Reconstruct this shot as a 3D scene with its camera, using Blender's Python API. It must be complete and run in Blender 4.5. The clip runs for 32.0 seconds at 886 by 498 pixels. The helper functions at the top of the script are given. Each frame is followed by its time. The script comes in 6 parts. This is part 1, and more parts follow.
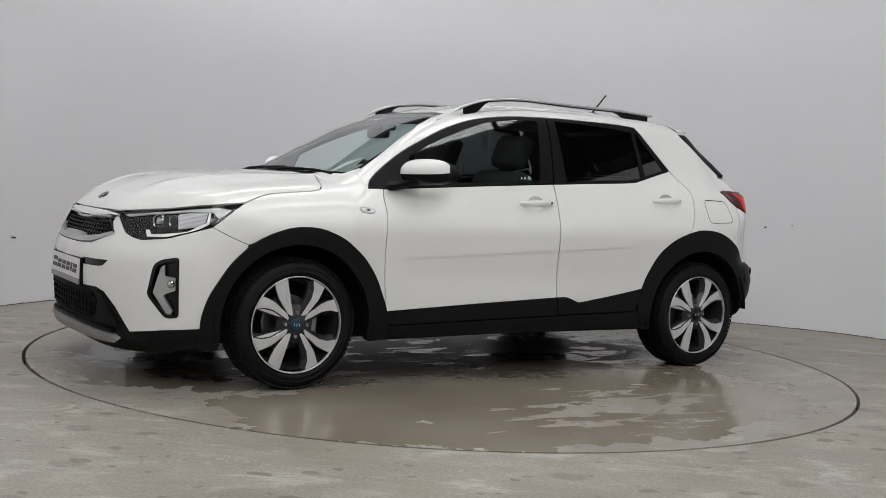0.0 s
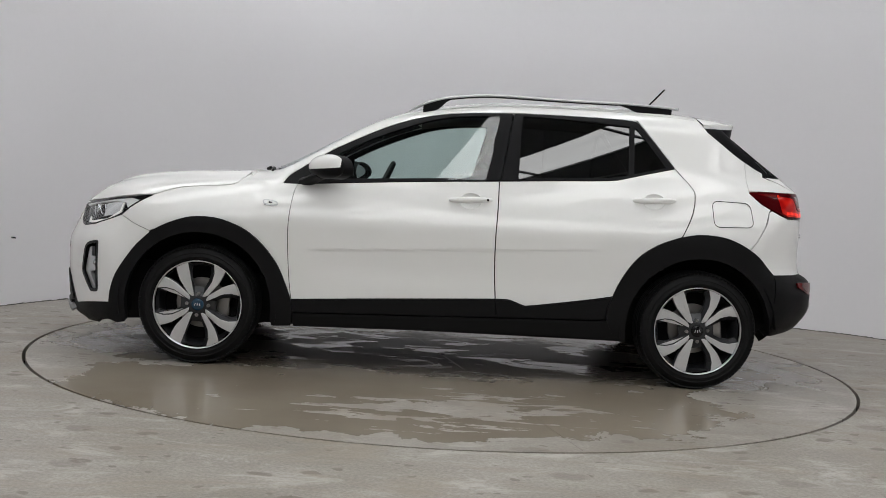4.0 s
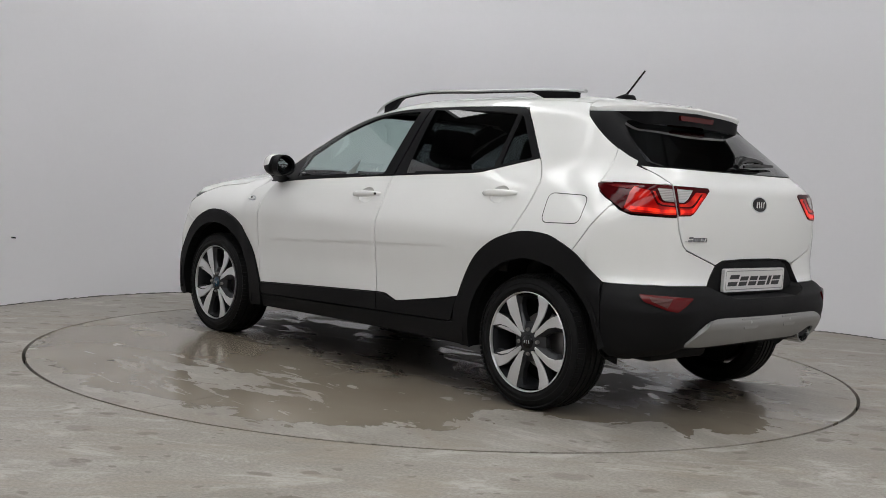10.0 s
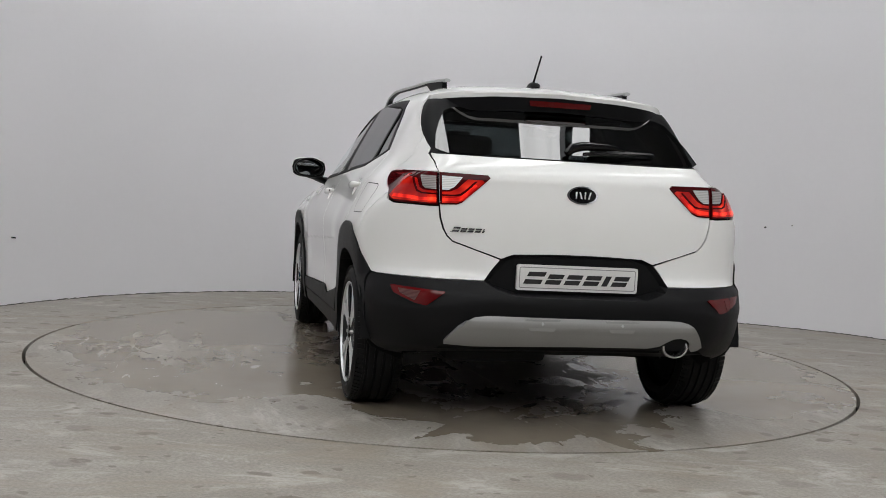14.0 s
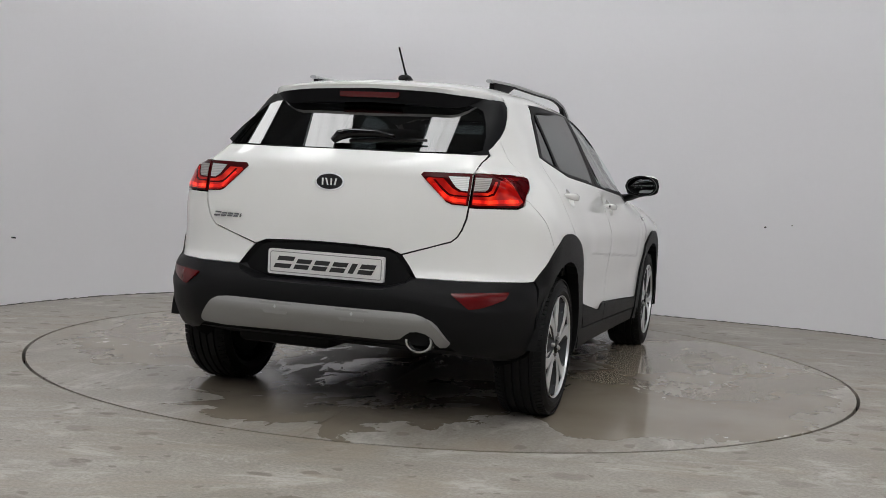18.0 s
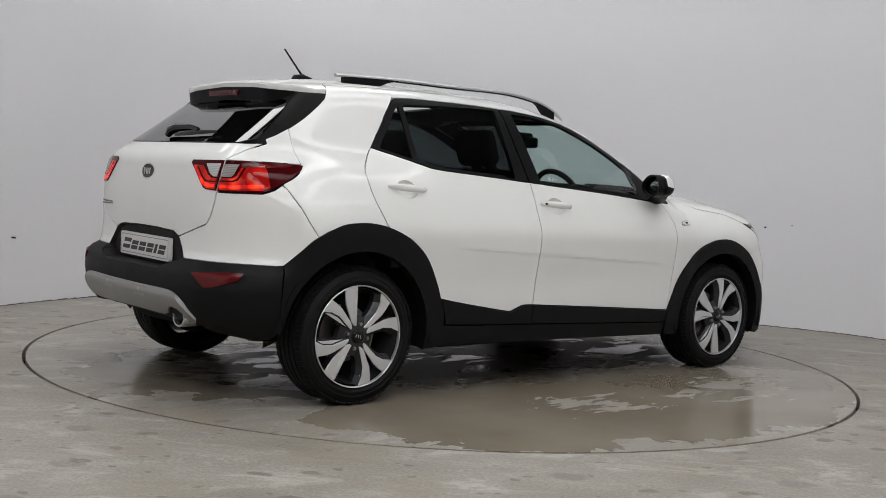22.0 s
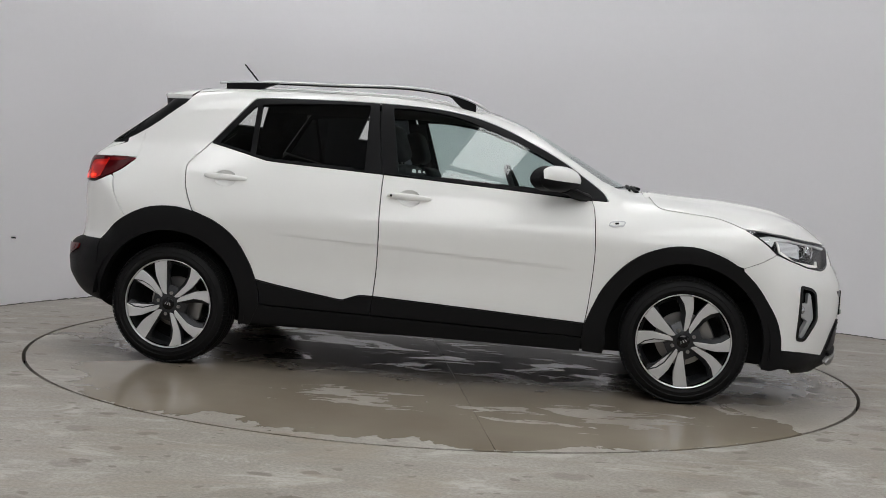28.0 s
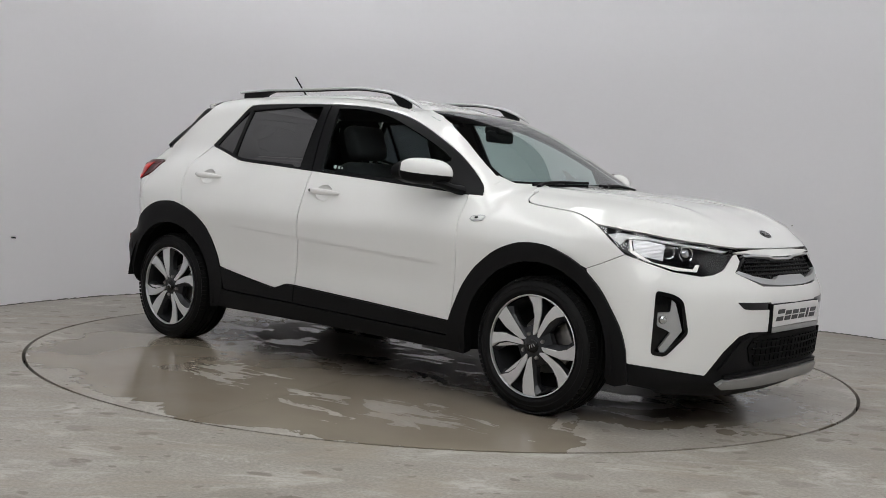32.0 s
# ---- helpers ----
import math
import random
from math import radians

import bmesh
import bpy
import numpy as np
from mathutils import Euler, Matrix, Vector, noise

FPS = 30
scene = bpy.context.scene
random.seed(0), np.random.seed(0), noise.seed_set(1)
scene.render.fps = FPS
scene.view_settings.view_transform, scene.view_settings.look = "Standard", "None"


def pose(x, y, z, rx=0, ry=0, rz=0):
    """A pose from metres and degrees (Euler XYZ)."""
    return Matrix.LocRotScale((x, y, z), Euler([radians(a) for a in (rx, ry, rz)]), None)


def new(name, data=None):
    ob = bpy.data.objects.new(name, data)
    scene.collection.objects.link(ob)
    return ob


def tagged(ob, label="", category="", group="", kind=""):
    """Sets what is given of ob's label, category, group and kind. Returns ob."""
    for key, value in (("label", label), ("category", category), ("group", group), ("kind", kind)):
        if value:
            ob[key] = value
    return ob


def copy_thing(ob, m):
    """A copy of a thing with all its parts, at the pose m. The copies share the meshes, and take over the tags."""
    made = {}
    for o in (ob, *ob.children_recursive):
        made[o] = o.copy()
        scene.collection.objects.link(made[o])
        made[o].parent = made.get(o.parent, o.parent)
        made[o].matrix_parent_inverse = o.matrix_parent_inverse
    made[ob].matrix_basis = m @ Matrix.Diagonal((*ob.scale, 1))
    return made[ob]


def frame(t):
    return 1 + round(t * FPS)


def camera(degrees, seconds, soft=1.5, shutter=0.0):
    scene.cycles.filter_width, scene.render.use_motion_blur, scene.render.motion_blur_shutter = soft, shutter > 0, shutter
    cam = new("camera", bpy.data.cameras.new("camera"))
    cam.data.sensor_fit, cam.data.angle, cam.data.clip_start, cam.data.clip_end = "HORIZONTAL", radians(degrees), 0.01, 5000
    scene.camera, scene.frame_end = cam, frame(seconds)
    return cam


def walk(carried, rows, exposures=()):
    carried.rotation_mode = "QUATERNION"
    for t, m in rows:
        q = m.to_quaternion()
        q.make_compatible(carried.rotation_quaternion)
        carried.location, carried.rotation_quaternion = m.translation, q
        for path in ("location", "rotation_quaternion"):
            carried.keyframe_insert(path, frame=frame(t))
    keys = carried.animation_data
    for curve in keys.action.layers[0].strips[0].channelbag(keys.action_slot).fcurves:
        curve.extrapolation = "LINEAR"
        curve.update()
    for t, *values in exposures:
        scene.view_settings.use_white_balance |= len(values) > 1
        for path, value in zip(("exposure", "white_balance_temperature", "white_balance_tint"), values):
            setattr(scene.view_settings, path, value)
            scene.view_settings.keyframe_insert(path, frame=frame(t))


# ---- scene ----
# ---- camera: stands still on a tripod, slightly rolled ----
cam = camera(44.01, 32.0, soft=0.6)
EYE = (0.0, -6.347, 1.001)
CAM_POSE = pose(*EYE, 86.513, -3.220, 0.442)
walk(cam, [(0.0, CAM_POSE), (32.0, CAM_POSE)])

# ---- light: daylight through translucent roof lights, plus added fill sheets ----
world = bpy.data.worlds.new("world")
scene.world = world
world.use_nodes = True
wn = world.node_tree
sky = wn.nodes.new("ShaderNodeTexSky")
sky.sky_type = 'NISHITA'
sky.sun_disc = False
sky.sun_elevation = radians(50)
sky.sun_rotation = radians(140)
wn.links.new(sky.outputs[0], wn.nodes["Background"].inputs[0])
wn.nodes["Background"].inputs[1].default_value = 0.1
scene.view_settings.exposure = 0.0

SHEET_GLOW = 5.15
TABLE_R = 2.271
CAR_OFF = (-0.005, -0.1185)


def table_angle(t):
    """Heading of the turntable in degrees: it turns clockwise at a constant rate."""
    return 213.02 - 7.869 * t
# ---- materials ----
def nodes_of(name):
    m = bpy.data.materials.new(name)
    m.use_nodes = True
    nt = m.node_tree
    return m, nt, nt.nodes["Principled BSDF"]


def setp(b, **kw):
    for k, v in kw.items():
        b.inputs[k.replace("_", " ")].default_value = v


def add(nt, kind, **kw):
    n = nt.nodes.new(kind)
    for k, v in kw.items():
        n.inputs[k.replace("_", " ")].default_value = v
    return n


def noise_tex(nt, scale, detail=4.0, rough=0.55, src=None, dist=0.0):
    n = add(nt, "ShaderNodeTexNoise", Scale=scale, Detail=detail, Roughness=rough, Distortion=dist)
    if src is not None:
        nt.links.new(src, n.inputs["Vector"])
    return n.outputs["Fac"]


def ramp(nt, fac, *stops):
    r = nt.nodes.new("ShaderNodeValToRGB")
    e = r.color_ramp.elements
    while len(e) < len(stops):
        e.new(0.5)
    for el, (p, c) in zip(e, stops):
        el.position = p
        el.color = (c, c, c, 1) if isinstance(c, (int, float)) else (*c, 1)
    nt.links.new(fac, r.inputs[0])
    return r.outputs[0]


def mixc(nt, fac, a, b, mode='MIX'):
    m = nt.nodes.new("ShaderNodeMix")
    m.data_type = 'RGBA'
    m.blend_type = mode
    for sock, v in ((m.inputs[0], fac), (m.inputs[6], a), (m.inputs[7], b)):
        if isinstance(v, (int, float)):
            sock.default_value = v if sock == m.inputs[0] else (v, v, v, 1)
        elif isinstance(v, tuple):
            sock.default_value = (*v, 1)
        else:
            nt.links.new(v, sock)
    return m.outputs[2]


def maths(nt, op, a, b=0.0):
    m = nt.nodes.new("ShaderNodeMath")
    m.operation = op
    for i, v in enumerate((a, b)):
        if isinstance(v, (int, float)):
            m.inputs[i].default_value = v
        else:
            nt.links.new(v, m.inputs[i])
    return m.outputs[0]


def bump(nt, bsdf, height, strength=0.1, dist=0.01):
    b = add(nt, "ShaderNodeBump", Strength=strength, Distance=dist)
    nt.links.new(height, b.inputs["Height"])
    nt.links.new(b.outputs[0], bsdf.inputs["Normal"])
    return b


def obj_coords(nt):
    return nt.nodes.new("ShaderNodeTexCoord").outputs["Object"]


def plain(name, color, rough=0.5, metal=0.0, grain=0.0, scale=200.0, **kw):
    m, nt, b = nodes_of(name)
    co = obj_coords(nt)
    n = noise_tex(nt, scale, 3.0, src=co)
    big = noise_tex(nt, scale * 0.04, 2.0, src=co)
    v = mixc(nt, n, tuple(c * 0.9 for c in color), tuple(min(1, c * 1.08) for c in color))
    v = mixc(nt, maths(nt, 'MULTIPLY', big, 0.25), v, tuple(c * 0.8 for c in color))
    nt.links.new(v, b.inputs["Base Color"])
    r = maths(nt, 'ADD', rough - 0.04, maths(nt, 'MULTIPLY', big, 0.08))
    nt.links.new(r, b.inputs["Roughness"])
    setp(b, Metallic=metal, **kw)
    if grain:
        bump(nt, b, n, grain, 0.002)
    return m


def paint():
    m, nt, b = nodes_of("white_car_paint")
    co = obj_coords(nt)
    n = noise_tex(nt, 3.0, 2.0, src=co)
    c = mixc(nt, n, (0.76, 0.76, 0.745), (0.80, 0.80, 0.785))
    nt.links.new(c, b.inputs["Base Color"])
    peel = noise_tex(nt, 160.0, 1.0, src=co)
    bump(nt, b, peel, 0.006, 0.002)
    setp(b, Roughness=0.45, Specular_IOR_Level=0.05, Coat_Weight=1.0, Coat_Roughness=0.025, Coat_IOR=1.43)
    return m


def glass(name, tint, rough=0.0, base=0.075, gain=0.75):
    """Thin car glass: clear reflection over a tinted see-through layer."""
    m = bpy.data.materials.new(name)
    m.use_nodes = True
    nt = m.node_tree
    nt.nodes.remove(nt.nodes["Principled BSDF"])
    out = nt.nodes["Material Output"]
    tr = add(nt, "ShaderNodeBsdfTransparent", Color=(*tint, 1))
    gl = add(nt, "ShaderNodeBsdfGlossy", Color=(1, 1, 1, 1), Roughness=rough)
    fr = add(nt, "ShaderNodeLayerWeight", Blend=0.5)
    k = maths(nt, 'ADD', maths(nt, 'MULTIPLY', maths(nt, 'POWER', fr.outputs["Facing"], 4.5), gain), base)
    mx = nt.nodes.new("ShaderNodeMixShader")
    nt.links.new(k, mx.inputs[0])
    nt.links.new(tr.outputs[0], mx.inputs[1])
    nt.links.new(gl.outputs[0], mx.inputs[2])
    nt.links.new(mx.outputs[0], out.inputs[0])
    return m


def ribbed(name, lo, hi, scale):
    """Fluted lamp plastic."""
    m, nt, b = nodes_of(name)
    w = add(nt, "ShaderNodeTexWave", Scale=scale, Distortion=0.6, Detail=1.0)
    w.bands_direction = 'Z'
    nt.links.new(obj_coords(nt), w.inputs["Vector"])
    nt.links.new(mixc(nt, w.outputs["Fac"], lo, hi), b.inputs["Base Color"])
    setp(b, Roughness=0.22, Metallic=0.3)
    bump(nt, b, w.outputs["Fac"], 0.3, 0.002)
    return m


def glow(name, color, strength):
    m, nt, b = nodes_of(name)
    setp(b, Base_Color=(*color, 1), Roughness=0.3, Emission_Color=(*color, 1), Emission_Strength=strength)
    return m


def lit_lamp(name, lo, hi):
    """Lit red plastic: brighter and more orange where the bulbs stand behind it."""
    m, nt, b = nodes_of(name)
    n = noise_tex(nt, 16.0, 1.0, 0.5, obj_coords(nt))
    c = ramp(nt, n, (0.40, (0.62, 0.008, 0.006)), (0.62, (0.95, 0.035, 0.012)), (0.78, (1.0, 0.10, 0.03)))
    nt.links.new(c, b.inputs["Emission Color"])
    nt.links.new(maths(nt, 'ADD', lo, maths(nt, 'MULTIPLY', ramp(nt, n, (0.38, 0.0), (0.72, 1.0)), hi - lo)), b.inputs["Emission Strength"])
    setp(b, Base_Color=(0.16, 0.003, 0.003, 1), Roughness=0.1, Specular_IOR_Level=0.25)
    return m


def roof_sheet():
    """Translucent sheet, glowing as if lit by the sky above it, with streaks of dirt along it; the fill sheets share
    it.
    """
    m, nt, b = nodes_of("translucent_roof_sheet")
    mp = add(nt, "ShaderNodeMapping", Scale=(14.0, 0.7, 1.0))
    nt.links.new(obj_coords(nt), mp.inputs["Vector"])
    n = noise_tex(nt, 1.0, 5.0, 0.6, mp.outputs[0])
    c = ramp(nt, n, (0.30, (0.74, 0.74, 0.735)), (0.55, (0.94, 0.945, 0.945)), (0.8, (1.0, 1.0, 1.0)))
    nt.links.new(c, b.inputs["Base Color"])
    nt.links.new(c, b.inputs["Emission Color"])
    setp(b, Roughness=0.6, Emission_Strength=SHEET_GLOW)
    return m


def lines_along(nt, co, sx, sy, turn):
    mp = add(nt, "ShaderNodeMapping", Scale=(sx, sy, 1.0), Rotation=(0, 0, turn))
    nt.links.new(co, mp.inputs["Vector"])
    return mp.outputs[0]


def concrete(name, wet):
    """Worn power-floated concrete; with wet, muddy water lies on it in broad films, and shade is painted under the car.
    """
    m, nt, b = nodes_of(name)
    co = obj_coords(nt)
    big = noise_tex(nt, 0.8, 5.0, 0.6, co, 0.6)
    mid = noise_tex(nt, 5.0, 7.0, 0.65, co, 0.8)
    fine = noise_tex(nt, 70.0, 5.0, 0.65, co)
    base = ramp(nt, big, (0.30, (0.200, 0.180, 0.150)), (0.50, (0.275, 0.254, 0.222)), (0.72, (0.345, 0.325, 0.293)))
    base = mixc(nt, 0.5, base, ramp(nt, mid, (0.32, (0.20, 0.178, 0.148)), (0.50, (0.275, 0.254, 0.222)), (0.68, (0.43, 0.412, 0.380))))
    # trowel and tyre streaks
    smear = noise_tex(nt, 1.0, 7.0, 0.68, lines_along(nt, co, 1.3, 5.0, 0.12), 0.8)
    base = mixc(nt, 0.18, base, ramp(nt, smear, (0.36, (0.20, 0.176, 0.145)), (0.50, (0.275, 0.254, 0.222)), (0.64, (0.45, 0.432, 0.402))))
    fleck = ramp(nt, fine, (0.36, 0.30), (0.50, 0.50), (0.66, 0.72))
    base = mixc(nt, 0.45, base, fleck, 'OVERLAY')
    # dark oily spots, drawn out a little
    wob = nt.nodes.new("ShaderNodeVectorMath")
    wob.operation = 'MULTIPLY_ADD'
    nse = add(nt, "ShaderNodeTexNoise", Scale=9.0, Detail=5.0)
    spots = lines_along(nt, co, 1.0, 1.5, 0.1)
    nt.links.new(spots, nse.inputs["Vector"])
    nt.links.new(nse.outputs["Color"], wob.inputs[0])
    wob.inputs[1].default_value = (0.09, 0.09, 0.0)
    nt.links.new(spots, wob.inputs[2])
    for scale, r, lim, k in ((1.5, 0.10, 0.50, 0.45), (3.2, 0.12, 0.54, 0.75), (7.5, 0.13, 0.57, 0.75)):
        v = add(nt, "ShaderNodeTexVoronoi", Scale=scale, Randomness=1.0)
        v.voronoi_dimensions = '2D'
        nt.links.new(wob.outputs[0], v.inputs["Vector"])
        keep = maths(nt, 'GREATER_THAN', noise_tex(nt, scale * 0.6, 2.0, 0.5, co), lim)
        spot = maths(nt, 'MULTIPLY', ramp(nt, v.outputs["Distance"], (r * 0.85, 1.0), (r * 1.15, 0.0)), keep)
        base = mixc(nt, maths(nt, 'MULTIPLY', spot, k), base, (0.135, 0.115, 0.090))
    # pale scrapes and lime bloom
    pale = noise_tex(nt, 1.3, 9.0, 0.74, lines_along(nt, co, 1.6, 3.0, 0.2), 0.8)
    base = mixc(nt, maths(nt, 'MULTIPLY', ramp(nt, pale, (0.54, 0.0), (0.63, 1.0)), 0.6), base, (0.49, 0.475, 0.445))
    tan = noise_tex(nt, 1.1, 6.0, 0.65, lines_along(nt, co, 1.0, 2.2, 0.0), 1.2)
    base = mixc(nt, maths(nt, 'MULTIPLY', ramp(nt, tan, (0.50, 0.0), (0.64, 1.0)), 0.45), base, (0.25, 0.205, 0.150))
    rough = ramp(nt, mid, (0.3, 0.42), (0.7, 0.62))
    if wet:
        # where water stands: two broad pools beside the car and one under it
        sep = nt.nodes.new("ShaderNodeSeparateXYZ")
        nt.links.new(co, sep.inputs[0])

        def pool(cx, cy, rx, ry):
            dx = maths(nt, 'MULTIPLY', maths(nt, 'SUBTRACT', sep.outputs[0], cx), 1 / rx)
            dy = maths(nt, 'MULTIPLY', maths(nt, 'SUBTRACT', sep.outputs[1], cy), 1 / ry)
            d = maths(nt, 'SQRT', maths(nt, 'ADD', maths(nt, 'MULTIPLY', dx, dx), maths(nt, 'MULTIPLY', dy, dy)))
            return maths(nt, 'SUBTRACT', 1.0, d)
        rag = maths(nt, 'MULTIPLY', maths(nt, 'SUBTRACT', noise_tex(nt, 2.2, 8.0, 0.62, co, 0.5), 0.5), 1.1)
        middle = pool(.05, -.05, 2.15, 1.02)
        w = maths(nt, 'MAXIMUM', maths(nt, 'MAXIMUM', pool(.25, 1.28, 1.62, .84), pool(.10, -1.36, 1.62, .82)), middle)
        w = maths(nt, 'ADD', w, rag)
        # brushed dry islands in the pools
        isle = maths(nt, 'MAXIMUM', pool(-.05, 1.50, .85, .42), maths(nt, 'MAXIMUM', pool(-.10, -1.42, .50, .24), pool(.85, -1.42, .55, .26)))
        streak = noise_tex(nt, 1.0, 6.0, 0.62, lines_along(nt, co, 3.2, 9.0, 0.5), 0.7)
        isle = maths(nt, 'ADD', maths(nt, 'MULTIPLY', isle, 0.22), streak)
        isle = maths(nt, 'ADD', isle, maths(nt, 'MULTIPLY', rag, -0.10))
        w = maths(nt, 'SUBTRACT', w, ramp(nt, isle, (0.565, 0.0), (0.63, 0.9)))
        puddle = ramp(nt, w, (0.00, 0.0), (0.018, 1.0))
        damp = ramp(nt, w, (-0.30, 0.0), (0.0, 1.0))
        mud = ramp(nt, noise_tex(nt, 1.4, 3.0, 0.5, co), (0.35, (0.190, 0.160, 0.122)), (0.65, (0.252, 0.218, 0.172)))
        base = mixc(nt, maths(nt, 'MULTIPLY', damp, 0.30), base, (0.20, 0.18, 0.15))
        base = mixc(nt, maths(nt, 'MULTIPLY', puddle, 0.94), base, mud)
        # under the car the floor is wet, and the car's shade is painted into its colour
        wet_shade = ramp(nt, maths(nt, 'ADD', middle, maths(nt, 'MULTIPLY', rag, 0.8)), (0.10, 0.0), (0.34, 1.0))
        wet_shade = maths(nt, 'MULTIPLY', wet_shade, maths(nt, 'SUBTRACT', 1.0, ramp(nt, isle, (0.56, 0.0), (0.60, 0.75))))
        base = mixc(nt, maths(nt, 'MULTIPLY', wet_shade, 0.8), base, (0.070, 0.063, 0.054))
        rough = mixc(nt, damp, mixc(nt, 0.6, rough, 0.34), 0.30)
        rough = mixc(nt, puddle, rough, 0.15)
        # under the car water films lie in streaks on dull wet concrete
        film = ramp(nt, noise_tex(nt, 1.0, 7.0, 0.66, lines_along(nt, co, 2.2, 4.6, 0.25), 0.6), (0.53, 0.0), (0.56, 1.0))
        dull = maths(nt, 'MULTIPLY', wet_shade, maths(nt, 'SUBTRACT', 1.0, film))
        gloss = maths(nt, 'SUBTRACT', 0.5, maths(nt, 'MULTIPLY', puddle, 0.25))
        nt.links.new(maths(nt, 'SUBTRACT', gloss, maths(nt, 'MULTIPLY', dull, 0.17)), b.inputs["Specular IOR Level"])
        rough = mixc(nt, wet_shade, rough, 0.12)
        rough = mixc(nt, dull, rough, 0.42)
        dry = maths(nt, 'SUBTRACT', 1.0, puddle)
        h = maths(nt, 'MULTIPLY', maths(nt, 'ADD', fine, mid), dry)
        bump(nt, b, h, 0.12, 0.004)
    else:
        bump(nt, b, maths(nt, 'ADD', fine, maths(nt, 'MULTIPLY', mid, 0.6)), 0.25, 0.004)
    nt.links.new(base, b.inputs["Base Color"])
    nt.links.new(rough, b.inputs["Roughness"])
    return m


def wall_paint(name, c0, c1):
    m, nt, b = nodes_of(name)
    co = obj_coords(nt)
    big = noise_tex(nt, 0.5, 5.0, 0.6, co)
    fine = noise_tex(nt, 25.0, 4.0, 0.6, co)
    base = mixc(nt, big, c0, c1)
    base = mixc(nt, maths(nt, 'MULTIPLY', fine, 0.06), base, (0.45, 0.45, 0.45))
    nt.links.new(base, b.inputs["Base Color"])
    setp(b, Roughness=0.75)
    bump(nt, b, maths(nt, 'ADD', fine, maths(nt, 'MULTIPLY', big, 2.0)), 0.12, 0.006)
    return m


M = {}
M["paint"] = paint()
M["black"] = plain("grained_black_plastic", (0.0050, 0.0050, 0.0056), 0.52, grain=0.2, scale=600.0, Specular_IOR_Level=0.16)
M["trim"] = plain("satin_black_trim", (0.0070, 0.0070, 0.0078), 0.46, scale=300.0, Specular_IOR_Level=0.08)
M["gloss"] = plain("gloss_black", (0.004, 0.004, 0.0045), 0.12, Specular_IOR_Level=0.3)
M["dark"] = plain("dark_underbody", (0.006, 0.006, 0.0065), 0.8, Specular_IOR_Level=0.2)
M["silver"] = plain("silver_plastic", (0.50, 0.51, 0.52), 0.38, metal=0.6)
M["skid"] = plain("grey_skid_plate", (0.30, 0.30, 0.295), 0.40, metal=0.3)
M["lettering"] = plain("dark_chrome", (0.22, 0.22, 0.23), 0.25, metal=0.9)
M["chrome"] = plain("chrome", (0.85, 0.86, 0.87), 0.08, metal=1.0)
M["alloy"] = plain("machined_alloy", (0.74, 0.75, 0.76), 0.36, metal=0.85, grain=0.05)
M["alloy_dark"] = plain("dark_grey_wheel_paint", (0.030, 0.031, 0.034), 0.32, metal=0.4)
M["rubber"] = plain("tyre_rubber", (0.0050, 0.0050, 0.0054), 0.60, grain=0.2, scale=300.0, Specular_IOR_Level=0.18)
M["disc"] = plain("brake_steel", (0.35, 0.34, 0.33), 0.4, metal=0.9)
M["ws"] = glass("windscreen_glass", (0.72, 0.83, 0.81))
M["sideglass"] = glass("green_tinted_glass", (0.74, 0.84, 0.82), base=0.055)
M["privacy"] = glass("privacy_glass", (0.055, 0.062, 0.066))
M["seat"] = plain("dark_grey_fabric", (0.014, 0.0145, 0.016), 0.9, grain=0.4, scale=400.0)
M["dash"] = plain("dark_dashboard_plastic", (0.012, 0.0125, 0.0135), 0.7, grain=0.3, scale=500.0)
M["lining"] = plain("grey_headlining", (0.10, 0.10, 0.098), 0.9)
M["red"] = plain("red_lens", (0.11, 0.003, 0.004), 0.25, Specular_IOR_Level=0.10)
M["reddark"] = plain("dark_red_lens", (0.050, 0.002, 0.003), 0.10, Specular_IOR_Level=0.10)
M["stop"] = plain("unlit_stop_lamp", (0.075, 0.004, 0.004), 0.2, Specular_IOR_Level=0.3)
M["reflector"] = plain("red_reflector", (0.10, 0.004, 0.005), 0.2, Specular_IOR_Level=0.3)
M["redglow"] = lit_lamp("lit_red_lamp", 0.22, 0.70)
M["redcore"] = lit_lamp("lit_red_core", 0.7, 1.9)
M["lens"] = glass("clear_lamp_lens", (0.96, 0.97, 0.98), 0.02, 0.03, 0.4)
M["ribbed"] = ribbed("fluted_white_lens", (0.42, 0.42, 0.42), (0.58, 0.58, 0.57), 45.0)
M["ribgrey"] = ribbed("fluted_grey_lens", (0.24, 0.22, 0.21), (0.40, 0.37, 0.36), 45.0)
M["redgrey"] = ribbed("fluted_pink_lens", (0.09, 0.03, 0.03), (0.13, 0.055, 0.05), 60.0)
M["daylight"] = glow("white_light_bar", (0.85, 0.83, 0.79), 0.12)
M["bright"] = ribbed("fluted_chrome", (0.50, 0.50, 0.51), (0.85, 0.85, 0.86), 55.0)
M["mesh"] = plain("dull_black_plastic", (0.0035, 0.0035, 0.004), 0.6, Specular_IOR_Level=0.08)
M["lampgrey"] = plain("lamp_reflector", (0.55, 0.56, 0.57), 0.18, metal=0.9)
M["lampwhite"] = plain("white_lamp_insert", (0.72, 0.73, 0.72), 0.3)
M["plate"] = plain("white_show_plate", (0.74, 0.73, 0.72), 0.35)
M["bar"] = plain("black_lettering_bar", (0.015, 0.015, 0.016), 0.4)
M["mirror"] = plain("mirror_glass", (0.30, 0.31, 0.32), 0.02, metal=1.0)
M["paper"] = plain("white_paper", (0.82, 0.82, 0.80), 0.7)
M["floor"] = concrete("dry_concrete", False)
